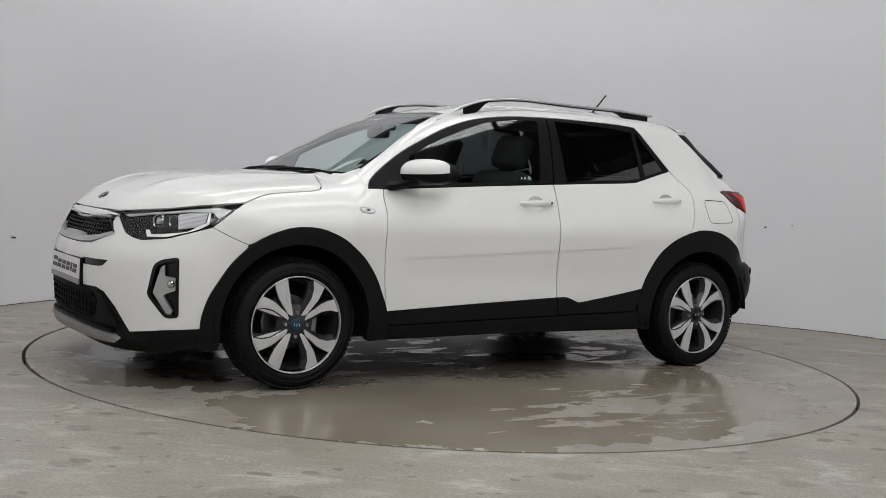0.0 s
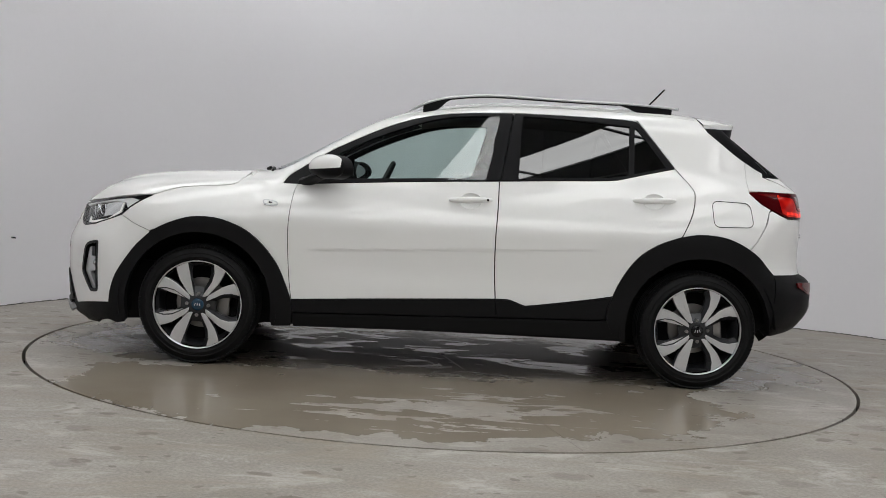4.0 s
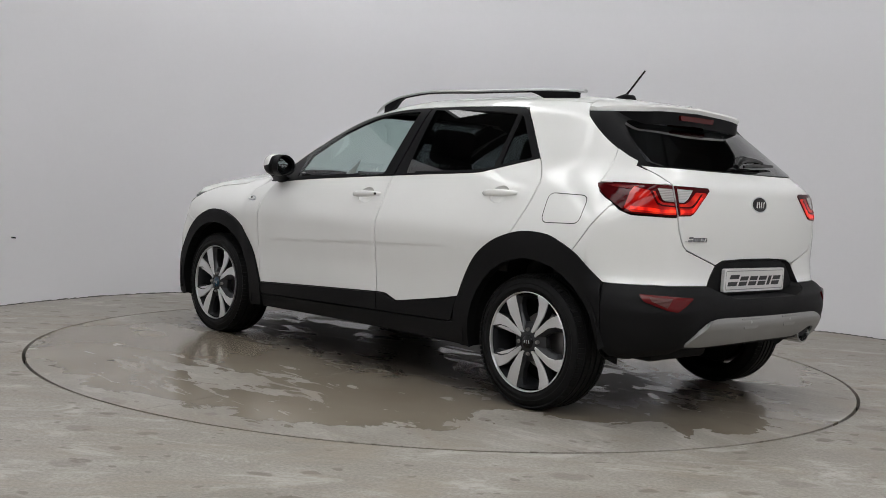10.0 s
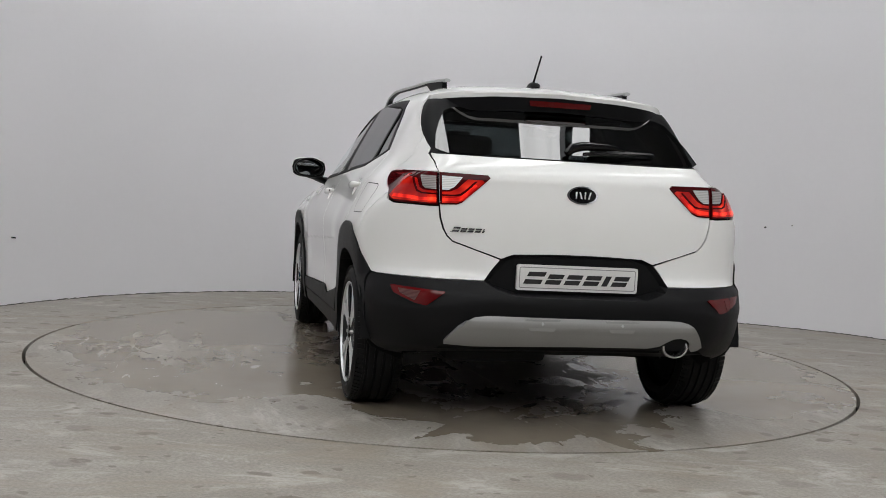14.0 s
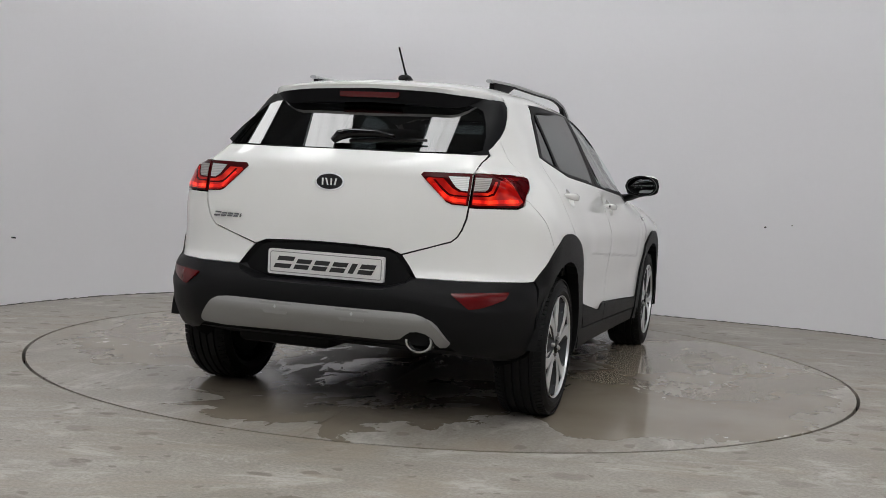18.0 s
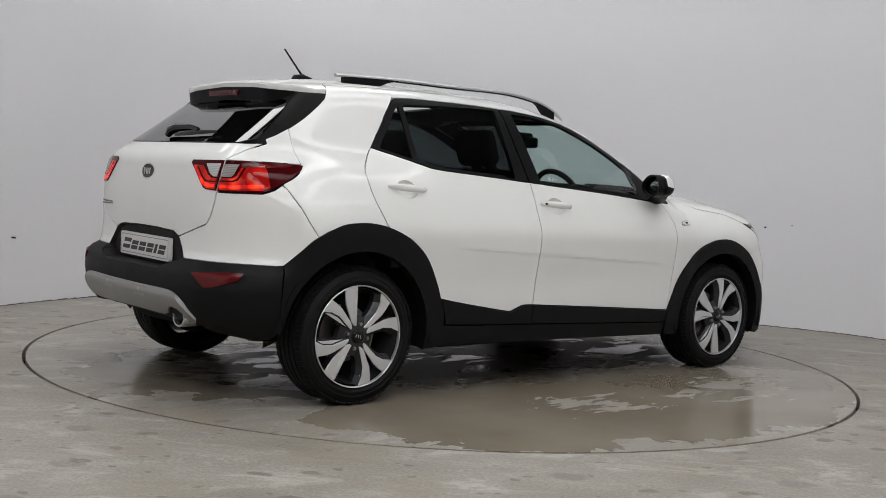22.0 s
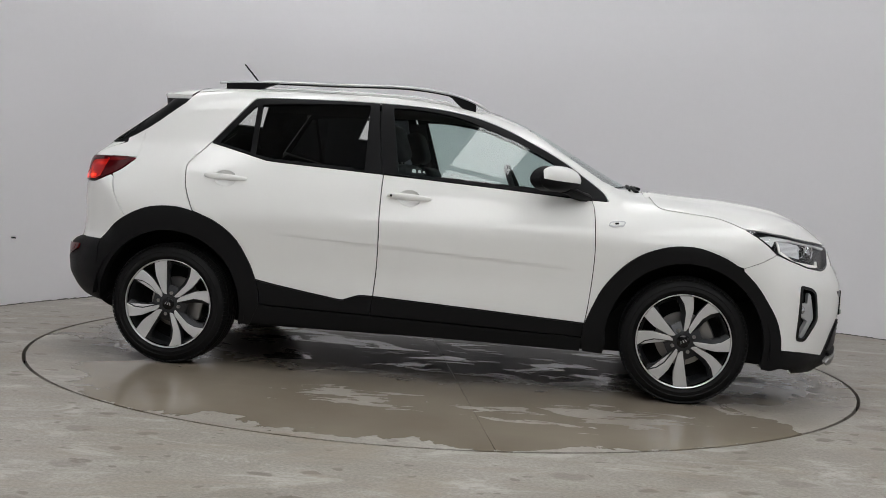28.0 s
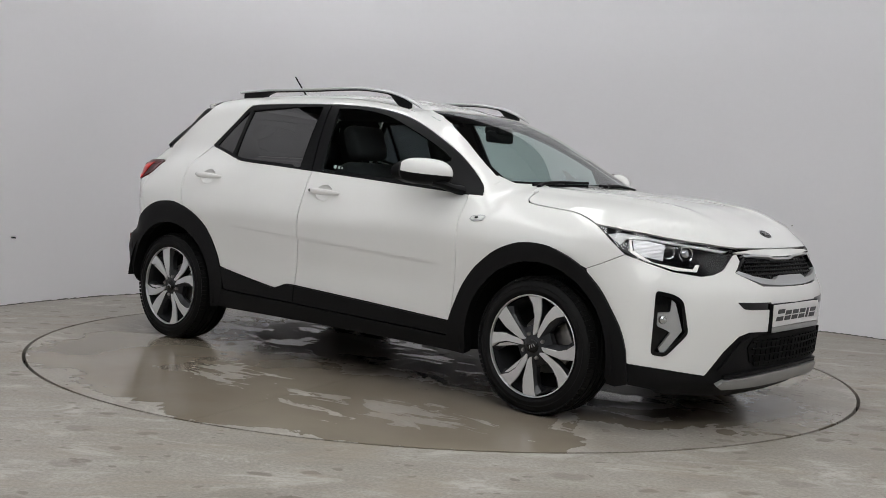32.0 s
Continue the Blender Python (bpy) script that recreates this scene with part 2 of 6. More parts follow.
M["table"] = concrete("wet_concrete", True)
M["wall"] = wall_paint("white_wall_paint", (0.765, 0.757, 0.785), (0.815, 0.807, 0.835))
M["wall_dark"] = wall_paint("dark_hall_wall", (0.10, 0.10, 0.105), (0.14, 0.14, 0.145))
M["roof"] = wall_paint("dark_roof_sheet", (0.10, 0.105, 0.11), (0.14, 0.145, 0.15))
M["gap"] = plain("black_gap", (0.01, 0.01, 0.01), 0.9)
M["blue_film"] = plain("blue_film", (0.010, 0.040, 0.075), 0.15)
M["steel"] = plain("painted_steel", (0.08, 0.085, 0.09), 0.5)
M["sheet"] = roof_sheet()
M["seam"] = plain("dirty_seam", (0.10, 0.095, 0.09), 0.9, scale=40.0)
# ---- mesh helpers ----
def finish(name, verts, faces, mat, parent=None, label="", normals=None, smooth=True):
    me = bpy.data.meshes.new(name)
    me.from_pydata([tuple(map(float, v)) for v in verts], [], [tuple(map(int, f)) for f in faces])
    me.materials.append(mat)
    if smooth:
        me.polygons.foreach_set("use_smooth", [True] * len(me.polygons))
    if normals is not None:
        me.normals_split_custom_set_from_vertices([tuple(map(float, n)) for n in normals])
    me.update()
    ob = new(name, me)
    if parent is not None:
        ob.parent = parent
    if label:
        ob["label"] = label
    return ob


def part(name, bm, mat, parent, label="", smooth=False, angle=35):
    """Links a bmesh as one mesh object under a thing or a part."""
    bmesh.ops.recalc_face_normals(bm, faces=bm.faces)
    if smooth:
        for f in bm.faces:
            f.smooth = True
        for e in bm.edges:
            if len(e.link_faces) == 2 and e.calc_face_angle(0) > radians(angle):
                e.smooth = False
    me = bpy.data.meshes.new(name)
    bm.to_mesh(me)
    bm.free()
    me.materials.append(mat)
    ob = new(name, me)
    if parent is not None:
        ob.parent = parent
    if label:
        ob["label"] = label
    return ob


def box(bm, x0, x1, y0, y1, z0, z1, m=None, bevel=0.0, seg=2):
    r = bmesh.ops.create_cube(bm, size=1.0)
    vs = r["verts"]
    for v in vs:
        v.co = Vector((x0 + (v.co.x + .5) * (x1 - x0), y0 + (v.co.y + .5) * (y1 - y0), z0 + (v.co.z + .5) * (z1 - z0)))
    if bevel:
        es = list({e for v in vs for e in v.link_edges})
        vs = bmesh.ops.bevel(bm, geom=es, offset=bevel, segments=seg, profile=0.5, affect='EDGES')["verts"]
    if m is not None:
        bmesh.ops.transform(bm, matrix=m, verts=list(vs))
    return vs


def lathe(bm, prof, n=48, axis='Y', m=None, a0=0.0, a1=360.0):
    """Spins a profile of (radius, along) round an axis."""
    full = abs(a1 - a0 - 360) < 1e-6
    cnt = n if full else n + 1
    rings = []
    for i in range(cnt):
        a = radians(a0 + (a1 - a0) * i / n)
        c, s = math.cos(a), math.sin(a)
        ring = []
        for r, h in prof:
            p = Vector((r * c, h, r * s)) if axis == 'Y' else Vector((r * c, r * s, h)) if axis == 'Z' else Vector((h, r * c, r * s))
            ring.append(bm.verts.new(m @ p if m is not None else p))
        rings.append(ring)
    for i in range(n):
        a, b = rings[i], rings[(i + 1) % cnt]
        for j in range(len(prof) - 1):
            if prof[j][0] < 1e-6 and prof[j + 1][0] < 1e-6:
                continue
            try:
                bm.faces.new((a[j], b[j], b[j + 1], a[j + 1]))
            except ValueError:
                pass
    return rings


def tube(bm, pts, rx, ry=None, n=8, up=Vector((0, 0, 1)), caps=True):
    """Sweeps an ellipse (rx sideways, ry along up) along points; radii may be lists."""
    ry = rx if ry is None else ry
    pts = [Vector(p) for p in pts]
    rings = []
    for i, p in enumerate(pts):
        d = (pts[min(i + 1, len(pts) - 1)] - pts[max(i - 1, 0)]).normalized()
        s = d.cross(up)
        s = s.normalized() if s.length > 1e-6 else Vector((1, 0, 0))
        w = s.cross(d).normalized()
        a = rx[i] if isinstance(rx, (list, tuple)) else rx
        b = ry[i] if isinstance(ry, (list, tuple)) else ry
        rings.append([bm.verts.new(p + s * (a * math.cos(2 * math.pi * k / n)) + w * (b * math.sin(2 * math.pi * k / n))) for k in range(n)])
    for a, b in zip(rings, rings[1:]):
        for k in range(n):
            bm.faces.new((a[k], a[(k + 1) % n], b[(k + 1) % n], b[k]))
    if caps:
        bm.faces.new(rings[0][::-1])
        bm.faces.new(rings[-1])
    return rings


def prism(bm, poly, h0, h1, f):
    """Extrudes a 2D outline from h0 to h1; f(u, v, h) gives the place."""
    a = [bm.verts.new(f(u, v, h0)) for u, v in poly]
    b = [bm.verts.new(f(u, v, h1)) for u, v in poly]
    n = len(poly)
    for i in range(n):
        bm.faces.new((a[i], a[(i + 1) % n], b[(i + 1) % n], b[i]))
    fs = [bm.faces.new(a[::-1]), bm.faces.new(b)]
    bmesh.ops.triangulate(bm, faces=fs)


def smooth_poly(pts, sharp=(), n=4):
    """Closed outline through points: curved, but straight into the corners named in sharp."""
    k = len(pts)
    out = []
    for i in range(k):
        p0, p1, p2, p3 = (np.array(pts[(i + j) % k], float) for j in (-1, 0, 1, 2))
        if i in sharp:
            p0 = p1 - (p2 - p1)
        if (i + 1) % k in sharp:
            p3 = p2 + (p2 - p1)
        for j in range(n):
            t = j / n
            out.append(tuple(0.5 * ((2 * p1) + (-p0 + p2) * t + (2 * p0 - 5 * p1 + 4 * p2 - p3) * t * t + (-p0 + 3 * p1 - 3 * p2 + p3) * t ** 3)))
    return out


def curve(pts, n=6):
    """Open curve through points."""
    out = []
    k = len(pts)
    P = [np.array(p, float) for p in pts]
    for i in range(k - 1):
        p1, p2 = P[i], P[i + 1]
        p0 = P[i - 1] if i else 2 * p1 - p2
        p3 = P[i + 2] if i + 2 < k else 2 * p2 - p1
        for j in range(n):
            t = j / n
            out.append(tuple(0.5 * ((2 * p1) + (-p0 + p2) * t + (2 * p0 - 5 * p1 + 4 * p2 - p3) * t * t + (-p0 + 3 * p1 - 3 * p2 + p3) * t ** 3)))
    out.append(tuple(P[-1]))
    return out


def round_poly(pts, r, n=4):
    """Outline with its corners rounded off."""
    out = []
    k = len(pts)
    for i in range(k):
        a, b, c = (np.array(pts[(i + j) % k], float) for j in (-1, 0, 1))
        d1, d2 = a - b, c - b
        l1, l2 = np.linalg.norm(d1), np.linalg.norm(d2)
        q = min(r, 0.45 * l1, 0.45 * l2)
        s, e = b + d1 / l1 * q, b + d2 / l2 * q
        for j in range(n + 1):
            t = j / n
            out.append(tuple((1 - t) ** 2 * s + 2 * t * (1 - t) * b + t * t * e))
    return out
# ---- the hall ----
WALL_PLAN = [(-3.6, -7.0), (-3.5, -4.0), (-3.38, -1.6), (-3.22, .0), (-2.99, .99), (-2.68, 1.68), (-2.37, 2.14), (-1.8, 2.64), (-1.2, 2.93), (0, 3.12), (1.1, 2.96),
             (1.78, 2.69), (2.35, 2.48), (2.95, 2.22), (3.33, 1.90), (3.75, 1.2), (4.0, .0), (4.15, -2.0), (4.25, -4.5), (4.3, -7.0)]
ROOF_Z = 4.6
WALL_TOP = 3.1
HALL_TURN = -25.0


def build_hall():
    plan = curve(WALL_PLAN, 8)
    # curved wall, 12 cm thick, with a rough foot
    n = len(plan)
    P = np.array(plan)
    t = np.gradient(P, axis=0)
    nrm = np.stack([-t[:, 1], t[:, 0]], 1) / np.linalg.norm(t, axis=1)[:, None]
    outer = P + nrm * 0.12
    v, f = [], []
    zs = [0.0, 0.02, 0.3, 1.0, 2.0, WALL_TOP]
    for z in zs:
        v += [(x, y, z) for x, y in P]
    for z in (0.0, WALL_TOP):
        v += [(x, y, z) for x, y in outer]
    for k in range(len(zs) - 1):
        for i in range(n - 1):
            f.append((k * n + i, k * n + i + 1, (k + 1) * n + i + 1, (k + 1) * n + i))
    a, b = len(zs) * n, (len(zs) + 1) * n
    for i in range(n - 1):
        f.append((a + i + 1, a + i, b + i, b + i + 1))
        f.append(((len(zs) - 1) * n + i, (len(zs) - 1) * n + i + 1, b + i + 1, b + i))
    tagged(finish("wall_curved", v, f, M["wall"]), "curved white painted studio wall meeting the concrete floor", "wall", kind="structure")
    # ragged mortar seam along the wall's foot
    bm = bmesh.new()
    rnd = random.Random(4)
    dense = curve(plan, 3)
    D = np.array(dense)
    td = np.gradient(D, axis=0)
    nd = np.stack([-td[:, 1], td[:, 0]], 1) / np.linalg.norm(td, axis=1)[:, None]
    prev = None
    for i in range(len(D)):
        w, h = 0.006 + 0.010 * rnd.random(), 0.003 + 0.007 * rnd.random()
        q = D[i] - nd[i] * w
        r = D[i] + nd[i] * 0.004
        ring = [bm.verts.new((q[0], q[1], 0.0005)), bm.verts.new((q[0], q[1], h * .5)), bm.verts.new((r[0], r[1], h))]
        if prev:
            for k in range(2):
                bm.faces.new((prev[k], ring[k], ring[k + 1], prev[k + 1]))
        prev = ring
    tagged(part("trim_wall_foot", bm, M["seam"], None), "rough dark seam where wall meets floor", "trim", kind="structure")
    # floor with a round pit for the turntable
    v, f = [], []
    R0 = TABLE_R + 0.018
    N = 160
    rad = [R0, 2.6, 3.2, 4.5, 7.0, 14.0]
    for r in rad:
        v += [(r * math.cos(2 * math.pi * i / N), r * math.sin(2 * math.pi * i / N), 0.0) for i in range(N)]
    for k in range(len(rad) - 1):
        for i in range(N):
            j = (i + 1) % N
            f.append((k * N + i, (k + 1) * N + i, (k + 1) * N + j, k * N + j))
    b = len(v)
    v += [(R0 * math.cos(2 * math.pi * i / N), R0 * math.sin(2 * math.pi * i / N), -0.12) for i in range(N)]
    for i in range(N):
        j = (i + 1) % N
        f.append((i, j, b + j, b + i))
    fl = finish("floor", v, f, M["floor"], smooth=False)
    tagged(fl, "worn grey concrete floor with dark oil spots", "floor", kind="structure")
    bm = bmesh.new()
    bmesh.ops.create_circle(bm, cap_ends=True, radius=R0 + 0.05, segments=96, matrix=Matrix.Translation((0, 0, -0.070)))
    tagged(part("ground", bm, M["gap"], None), "dark bottom of the turntable pit", "floor", kind="structure")
    # dark outer walls of the hall, round and behind the studio wall
    for nm, x0, x1, y0, y1 in (("wall_south", -5.0, 5.7, -10.2, -10.05), ("wall_north", -5.0, 5.7, 4.4, 4.55), ("wall_west", -5.15, -5.0, -10.2, 4.55), ("wall_east", 5.7, 5.85, -10.2, 4.55)):
        bm = bmesh.new()
        box(bm, x0, x1, y0, y1, 0, ROOF_Z)
        tagged(part(nm, bm, M["wall_dark"], None), "plain dark painted hall wall", "wall", kind="structure")
    # roof: dark sheets with openings, in which translucent sheets lie; the hall stands askew to the view
    # openings, across and along the hall: long strips over the turntable, broad sheets over and behind the camera
    # the strips at 4.10 and 5.35 are added fill for right-facing sides and left wall
    holes = [(u - 0.26, u + 0.26, w0, w1) for u, w0, w1 in ((-3.15, -1.2, 1.5), (-1.74, -3.56, 2.2), (-.33, -3.56, 2.2), (1.15, -3.56, 2.2), (2.70, -3.56, 2.0), (4.10, -3.56, -0.6), (5.35, -4.5, 0.2))]
    # these broad sheets are unseen fill light, added to brighten the car and wall
    holes += [(u, u + 1.25, -9.0, -4.6) for u in (0.5, 1.95, 3.4, 4.85)]
    askew = Matrix.Rotation(radians(HALL_TURN), 4, 'Z')
    cx = sorted({-8.0, 10.5} | {v for h in holes for v in h[:2]})
    cy = sorted({-12.5, 8.0} | {v for h in holes for v in h[2:]})
    bm = bmesh.new()
    for y0, y1 in zip(cy, cy[1:]):
        run = None
        for x0, x1 in zip(cx, cx[1:]):
            mx, my = (x0 + x1) / 2, (y0 + y1) / 2
            inside = any(h[0] < mx < h[1] and h[2] < my < h[3] for h in holes)
            if not inside:
                run = (run[0], x1) if run else (x0, x1)
            if (inside or x1 == cx[-1]) and run:
                box(bm, run[0], run[1], y0, y1, ROOF_Z, ROOF_Z + 0.1, askew)
                run = None
    tagged(part("ceiling", bm, M["roof"], None), "dark metal sheet roof with openings for roof lights", "ceiling", kind="structure")
    for x0, x1, y0, y1 in holes:
        cx, cy = (x0 + x1) / 2, (y0 + y1) / 2
        th = tagged(new("roof_or_fill_light"), "dirty translucent roof light sheet, some added unseen as fill light", "roof light", "roof lights")
        th.matrix_basis = askew @ Matrix.Translation((cx, cy, ROOF_Z + 0.05))
        bm = bmesh.new()
        box(bm, x0 - cx, x1 - cx, y0 - cy, y1 - cy, 0.0, 0.02)
        part("sheet", bm, M["sheet"], th)
        for w in (-7.0, -5.7, -2.90, -1.20, 0.60):
            if y0 + .1 < w < y1 - .1:
                bm = bmesh.new()
                box(bm, x0 - cx, x1 - cx, w - cy - 0.022, w - cy + 0.022, -0.06, 0.0)
                part("crossbar", bm, M["steel"], th)


def build_table():
    """Four concrete sectors with narrow joints, on one turning table."""
    table = tagged(new("turntable"), "round concrete car turntable, wet with puddles of dirty water", "turntable")
    ang = [-77.0, 12.0, 103.0, 185.0, 283.0]
    rad = [0.02, 0.3, 0.7, 1.1, 1.5, 1.9, 2.2, TABLE_R]
    for a0, a1 in zip(ang, ang[1:]):
        v, f = [], []
        n = 40
        for r in rad:
            g = math.degrees(0.0010 / r)
            for i in range(n + 1):
                a = radians(a0 + g + (a1 - a0 - 2 * g) * i / n)
                v.append((r * math.cos(a), r * math.sin(a), 0.0))
        m = n + 1
        for k in range(len(rad) - 1):
            f += [(k * m + i, (k + 1) * m + i, (k + 1) * m + i + 1, k * m + i + 1) for i in range(n)]
        top = len(v)
        v += [(x, y, -0.06) for x, y, z in v]
        k = (len(rad) - 1) * m
        f += [(k + i, top + k + i, top + k + i + 1, k + i + 1) for i in range(n)]
        for e in (0, n):
            f += [(j * m + e, (j + 1) * m + e, top + (j + 1) * m + e, top + j * m + e) for j in range(len(rad) - 1)]
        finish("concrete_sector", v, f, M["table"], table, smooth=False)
    bm = bmesh.new()
    lathe(bm, [(0.0, -.03), (TABLE_R - .03, -.03), (TABLE_R - .03, -.068), (0, -.068)], 64, 'Z')
    part("table_frame", bm, M["gap"], table)
    return table


def wall_marks():
    """Two small dark plugs in the wall."""
    for x, y, z, r, turn in ((2.515, 2.395, .787, .006, -23), (2.70, 2.31, .815, .003, -23), (-2.958, 1.07, .462, .005, 64)):
        bm = bmesh.new()
        lathe(bm, [(0, -.03), (r, -.03), (r * 1.3, .05), (0, .05)], 10, 'Y', pose(x, y, z, 0, 0, turn))
        tagged(part("wall_plug", bm, M["gap"], None), "small dark plug in the white wall", "wall plug", "wall plugs")


build_hall()
wall_marks()
turntable = build_table()
from mathutils.geometry import tessellate_polygon


# ---- the car body's outer surface, as smooth functions ----
def pchip(xs, ys):
    xs, ys = np.array(xs, float), np.array(ys, float)
    h = np.diff(xs)
    d = np.diff(ys) / h
    m = np.zeros(len(xs))
    m[0], m[-1] = d[0], d[-1]
    for i in range(1, len(xs) - 1):
        if d[i - 1] * d[i] > 0:
            w1, w2 = 2 * h[i] + h[i - 1], h[i] + 2 * h[i - 1]
            m[i] = (w1 + w2) / (w1 / d[i - 1] + w2 / d[i])

    def f(x):
        x = np.clip(x, xs[0], xs[-1])
        i = np.clip(np.searchsorted(xs, x) - 1, 0, len(h) - 1)
        t = (x - xs[i]) / h[i]
        return ((1 + 2 * t) * (1 - t) ** 2 * ys[i] + t * (1 - t) ** 2 * h[i] * m[i]
                + t * t * (3 - 2 * t) * ys[i + 1] + t * t * (t - 1) * h[i] * m[i + 1])
    return f


side_plan = pchip([-2.1, -1.8, -1.5, -1.2, -0.8, -0.3, 0.3, 0.8, 1.2, 1.5, 1.8, 2.2],
                  [.835, .852, .868, .876, .866, .862, .860, .862, .870, .868, .862, .85])
side_sect = pchip([0.10, 0.20, 0.30, 0.40, 0.52, 0.62, 0.68, 0.76, 0.84, 0.90, 0.95, 1.02, 1.13, 1.22, 1.31, 1.39, 1.43, 1.50],
                  [-.075, -.045, -.026, -.020, -.017, -.010, -.005, 0.0, -.016, -.035, -.055, -.090, -.142, -.186, -.232, -.272, -.315, -.42])
nose_prof = pchip([0.10, 0.16, 0.19, 0.22, 0.35, 0.50, 0.58, 0.66, 0.72, 0.79, 0.86],
                  [1.98, 2.04, 2.085, 2.102, 2.118, 2.128, 2.126, 2.095, 2.066, 2.035, 1.96])
nose_plan = pchip([0, .2, .4, .5, .59, .68, .742, .77, .825, .86, .885],
                  [0, .008, .038, .08, .135, .20, .262, .30, .375, .46, .62])
tail_prof = pchip([0.24, 0.28, 0.31, 0.36, 0.44, 0.50, 0.57, 0.595, 0.615, 0.66, 0.72, 0.82, 0.90, 0.975, 1.03, 1.09, 1.13],
                  [-1.70, -1.82, -1.90, -1.95, -1.988, -1.988, -1.985, -1.962, -1.925, -1.914, -1.909, -1.912, -1.908, -1.894, -1.878, -1.845, -1.80])
tail_plan = pchip([0, .3, .4, .58, .66, .72, .78, .82, .855, .88, .91],
                  [0, .008, .014, .036, .075, .12, .19, .25, .32, .43, .62])
bonnet_prof = pchip([-2.1, -1.9, -1.7, -1.0, 0.0, 0.9, 1.0, 1.118, 1.272, 1.424, 1.576, 1.727, 1.877, 1.98, 2.024, 2.10, 2.2],
                    [1.04, 1.085, 1.10, 1.06, 1.03, 1.020, 1.022, 1.016, 1.004, .992, .974, .947, .893, .831, .790, .69, .5])
bonnet_crown = pchip([0, .3, .5, .62, .70, .75, .82, .9], [0, .004, .020, .042, .066, .092, .15, .25])
screen_prof = pchip([0.9, 1.00, 1.03, 1.124, 1.208, 1.299, 1.361, 1.392, 1.43, 1.5],
                    [1.20, 1.045, .995, .822, .668, .512, .37, .272, .09, -.4])
screen_plan = pchip([0, .3, .5, .6, .68, .76], [0, .012, .052, .09, .14, .22])
roof_prof = pchip([-1.8, -1.65, -1.5, -1.3, -1.1, -0.7, -0.3, 0.0, 0.26, 0.6], [1.39, 1.415, 1.436, 1.458, 1.474, 1.482, 1.476, 1.452, 1.400, 1.29])
roof_crown = pchip([0, .3, .42, .49, .55, .62, .7], [0, .012, .027, .043, .068, .12, .22])
back_prof = pchip([1.05, 1.12, 1.18, 1.28, 1.315, 1.365, 1.45], [-1.90, -1.815, -1.735, -1.59, -1.545, -1.49, -1.40])
back_plan = pchip([0, .3, .45, .52, .58, .64, .70], [0, .012, .030, .048, .085, .165, .30])


def ramp01(x, a, b):
    t = np.clip((x - a) / (b - a), 0, 1)
    return t * t * (3 - 2 * t)


def side_y(x, z):
    y = side_plan(x) + side_sect(z)
    y = y - 0.50 * np.clip(z - 0.84, 0, 0.3) * ramp01(x, 0.35, 0.95)
    y = y - 0.045 * ramp01(x, -0.6, -1.2) * ramp01(z, 0.99, 1.13) - 0.040 * ramp01(x, -1.3, -1.8) * ramp01(z, 0.99, 1.13)
    y = y - 0.055 * ramp01(x, -1.38, -1.76) * ramp01(z, 0.84, 0.98)
    return y


def smax(a, b, k):
    h = np.maximum(k - np.abs(a - b), 0) / k
    return np.maximum(a, b) + h * h * k * 0.25


def hull(x, y, z):
    y = np.abs(y)
    s = y - side_y(x, z)
    low = smax(smax(s, z - (bonnet_prof(x) - bonnet_crown(y)), 0.06), x - (nose_prof(z) - nose_plan(y)), 0.035)
    low = smax(low, (tail_prof(z) + tail_plan(y)) - x, 0.03)
    cab = smax(smax(s, z - (roof_prof(x) - roof_crown(y)), 0.05), 0.75 * (x - (screen_prof(z) - screen_plan(y))), 0.03)
    cab = smax(cab, 0.75 * ((back_prof(z) + back_plan(y)) - x), 0.03)
    return -smax(-low, -cab, 0.035)


def hull_normal(p, e=0.038):
    g = np.stack([hull(p[:, 0] + e, p[:, 1], p[:, 2]) - hull(p[:, 0] - e, p[:, 1], p[:, 2]),
                  hull(p[:, 0], p[:, 1] + e, p[:, 2]) - hull(p[:, 0], p[:, 1] - e, p[:, 2]),
                  hull(p[:, 0], p[:, 1], p[:, 2] + e) - hull(p[:, 0], p[:, 1], p[:, 2] - e)], 1)
    return g / np.maximum(np.linalg.norm(g, axis=1), 1e-9)[:, None]


def shoot(start, way, length, steps=30):
    """First meeting of rays, coming from outside, with the body's surface."""
    n = len(start)
    lo, hi = np.zeros(n), np.full(n, length)
    found = np.zeros(n, bool)
    prev = np.zeros(n)
    for i in range(1, steps + 1):
        s = np.full(n, length * i / steps)
        p = start + way * s[:, None]
        ins = (hull(p[:, 0], p[:, 1], p[:, 2]) < 0) & ~found
        lo = np.where(ins, prev, lo)
        hi = np.where(ins, s, hi)
        found |= ins
        prev = s
    lo = np.where(found, lo, length * 0.9)
    for _ in range(17):
        mid = 0.5 * (lo + hi)
        p = start + way * mid[:, None]
        ins = hull(p[:, 0], p[:, 1], p[:, 2]) < 0
        hi = np.where(ins, mid, hi)
        lo = np.where(ins, lo, mid)
    return start + way * hi[:, None]


def rows(*cols):
    n = max(np.size(c) for c in cols)
    return np.stack([np.broadcast_to(np.asarray(c, float), (n,)) for c in cols], 1)


def on_side(u, v):
    return shoot(rows(u, 1.05, v), rows(0 * u, -1.0, 0.0), 0.95)


def on_top(u, v):
    return shoot(rows(u, v, 1.7), rows(0 * u, 0.0, -1.0), 1.2)


NOSE_C, TAIL_C = 1.30, -1.20


def on_nose(u, v):
    c, s = np.cos(u), np.sin(u)
    return shoot(rows(NOSE_C + 1.2 * c, 1.2 * s, v), rows(-c, -s, 0.0), 1.1)


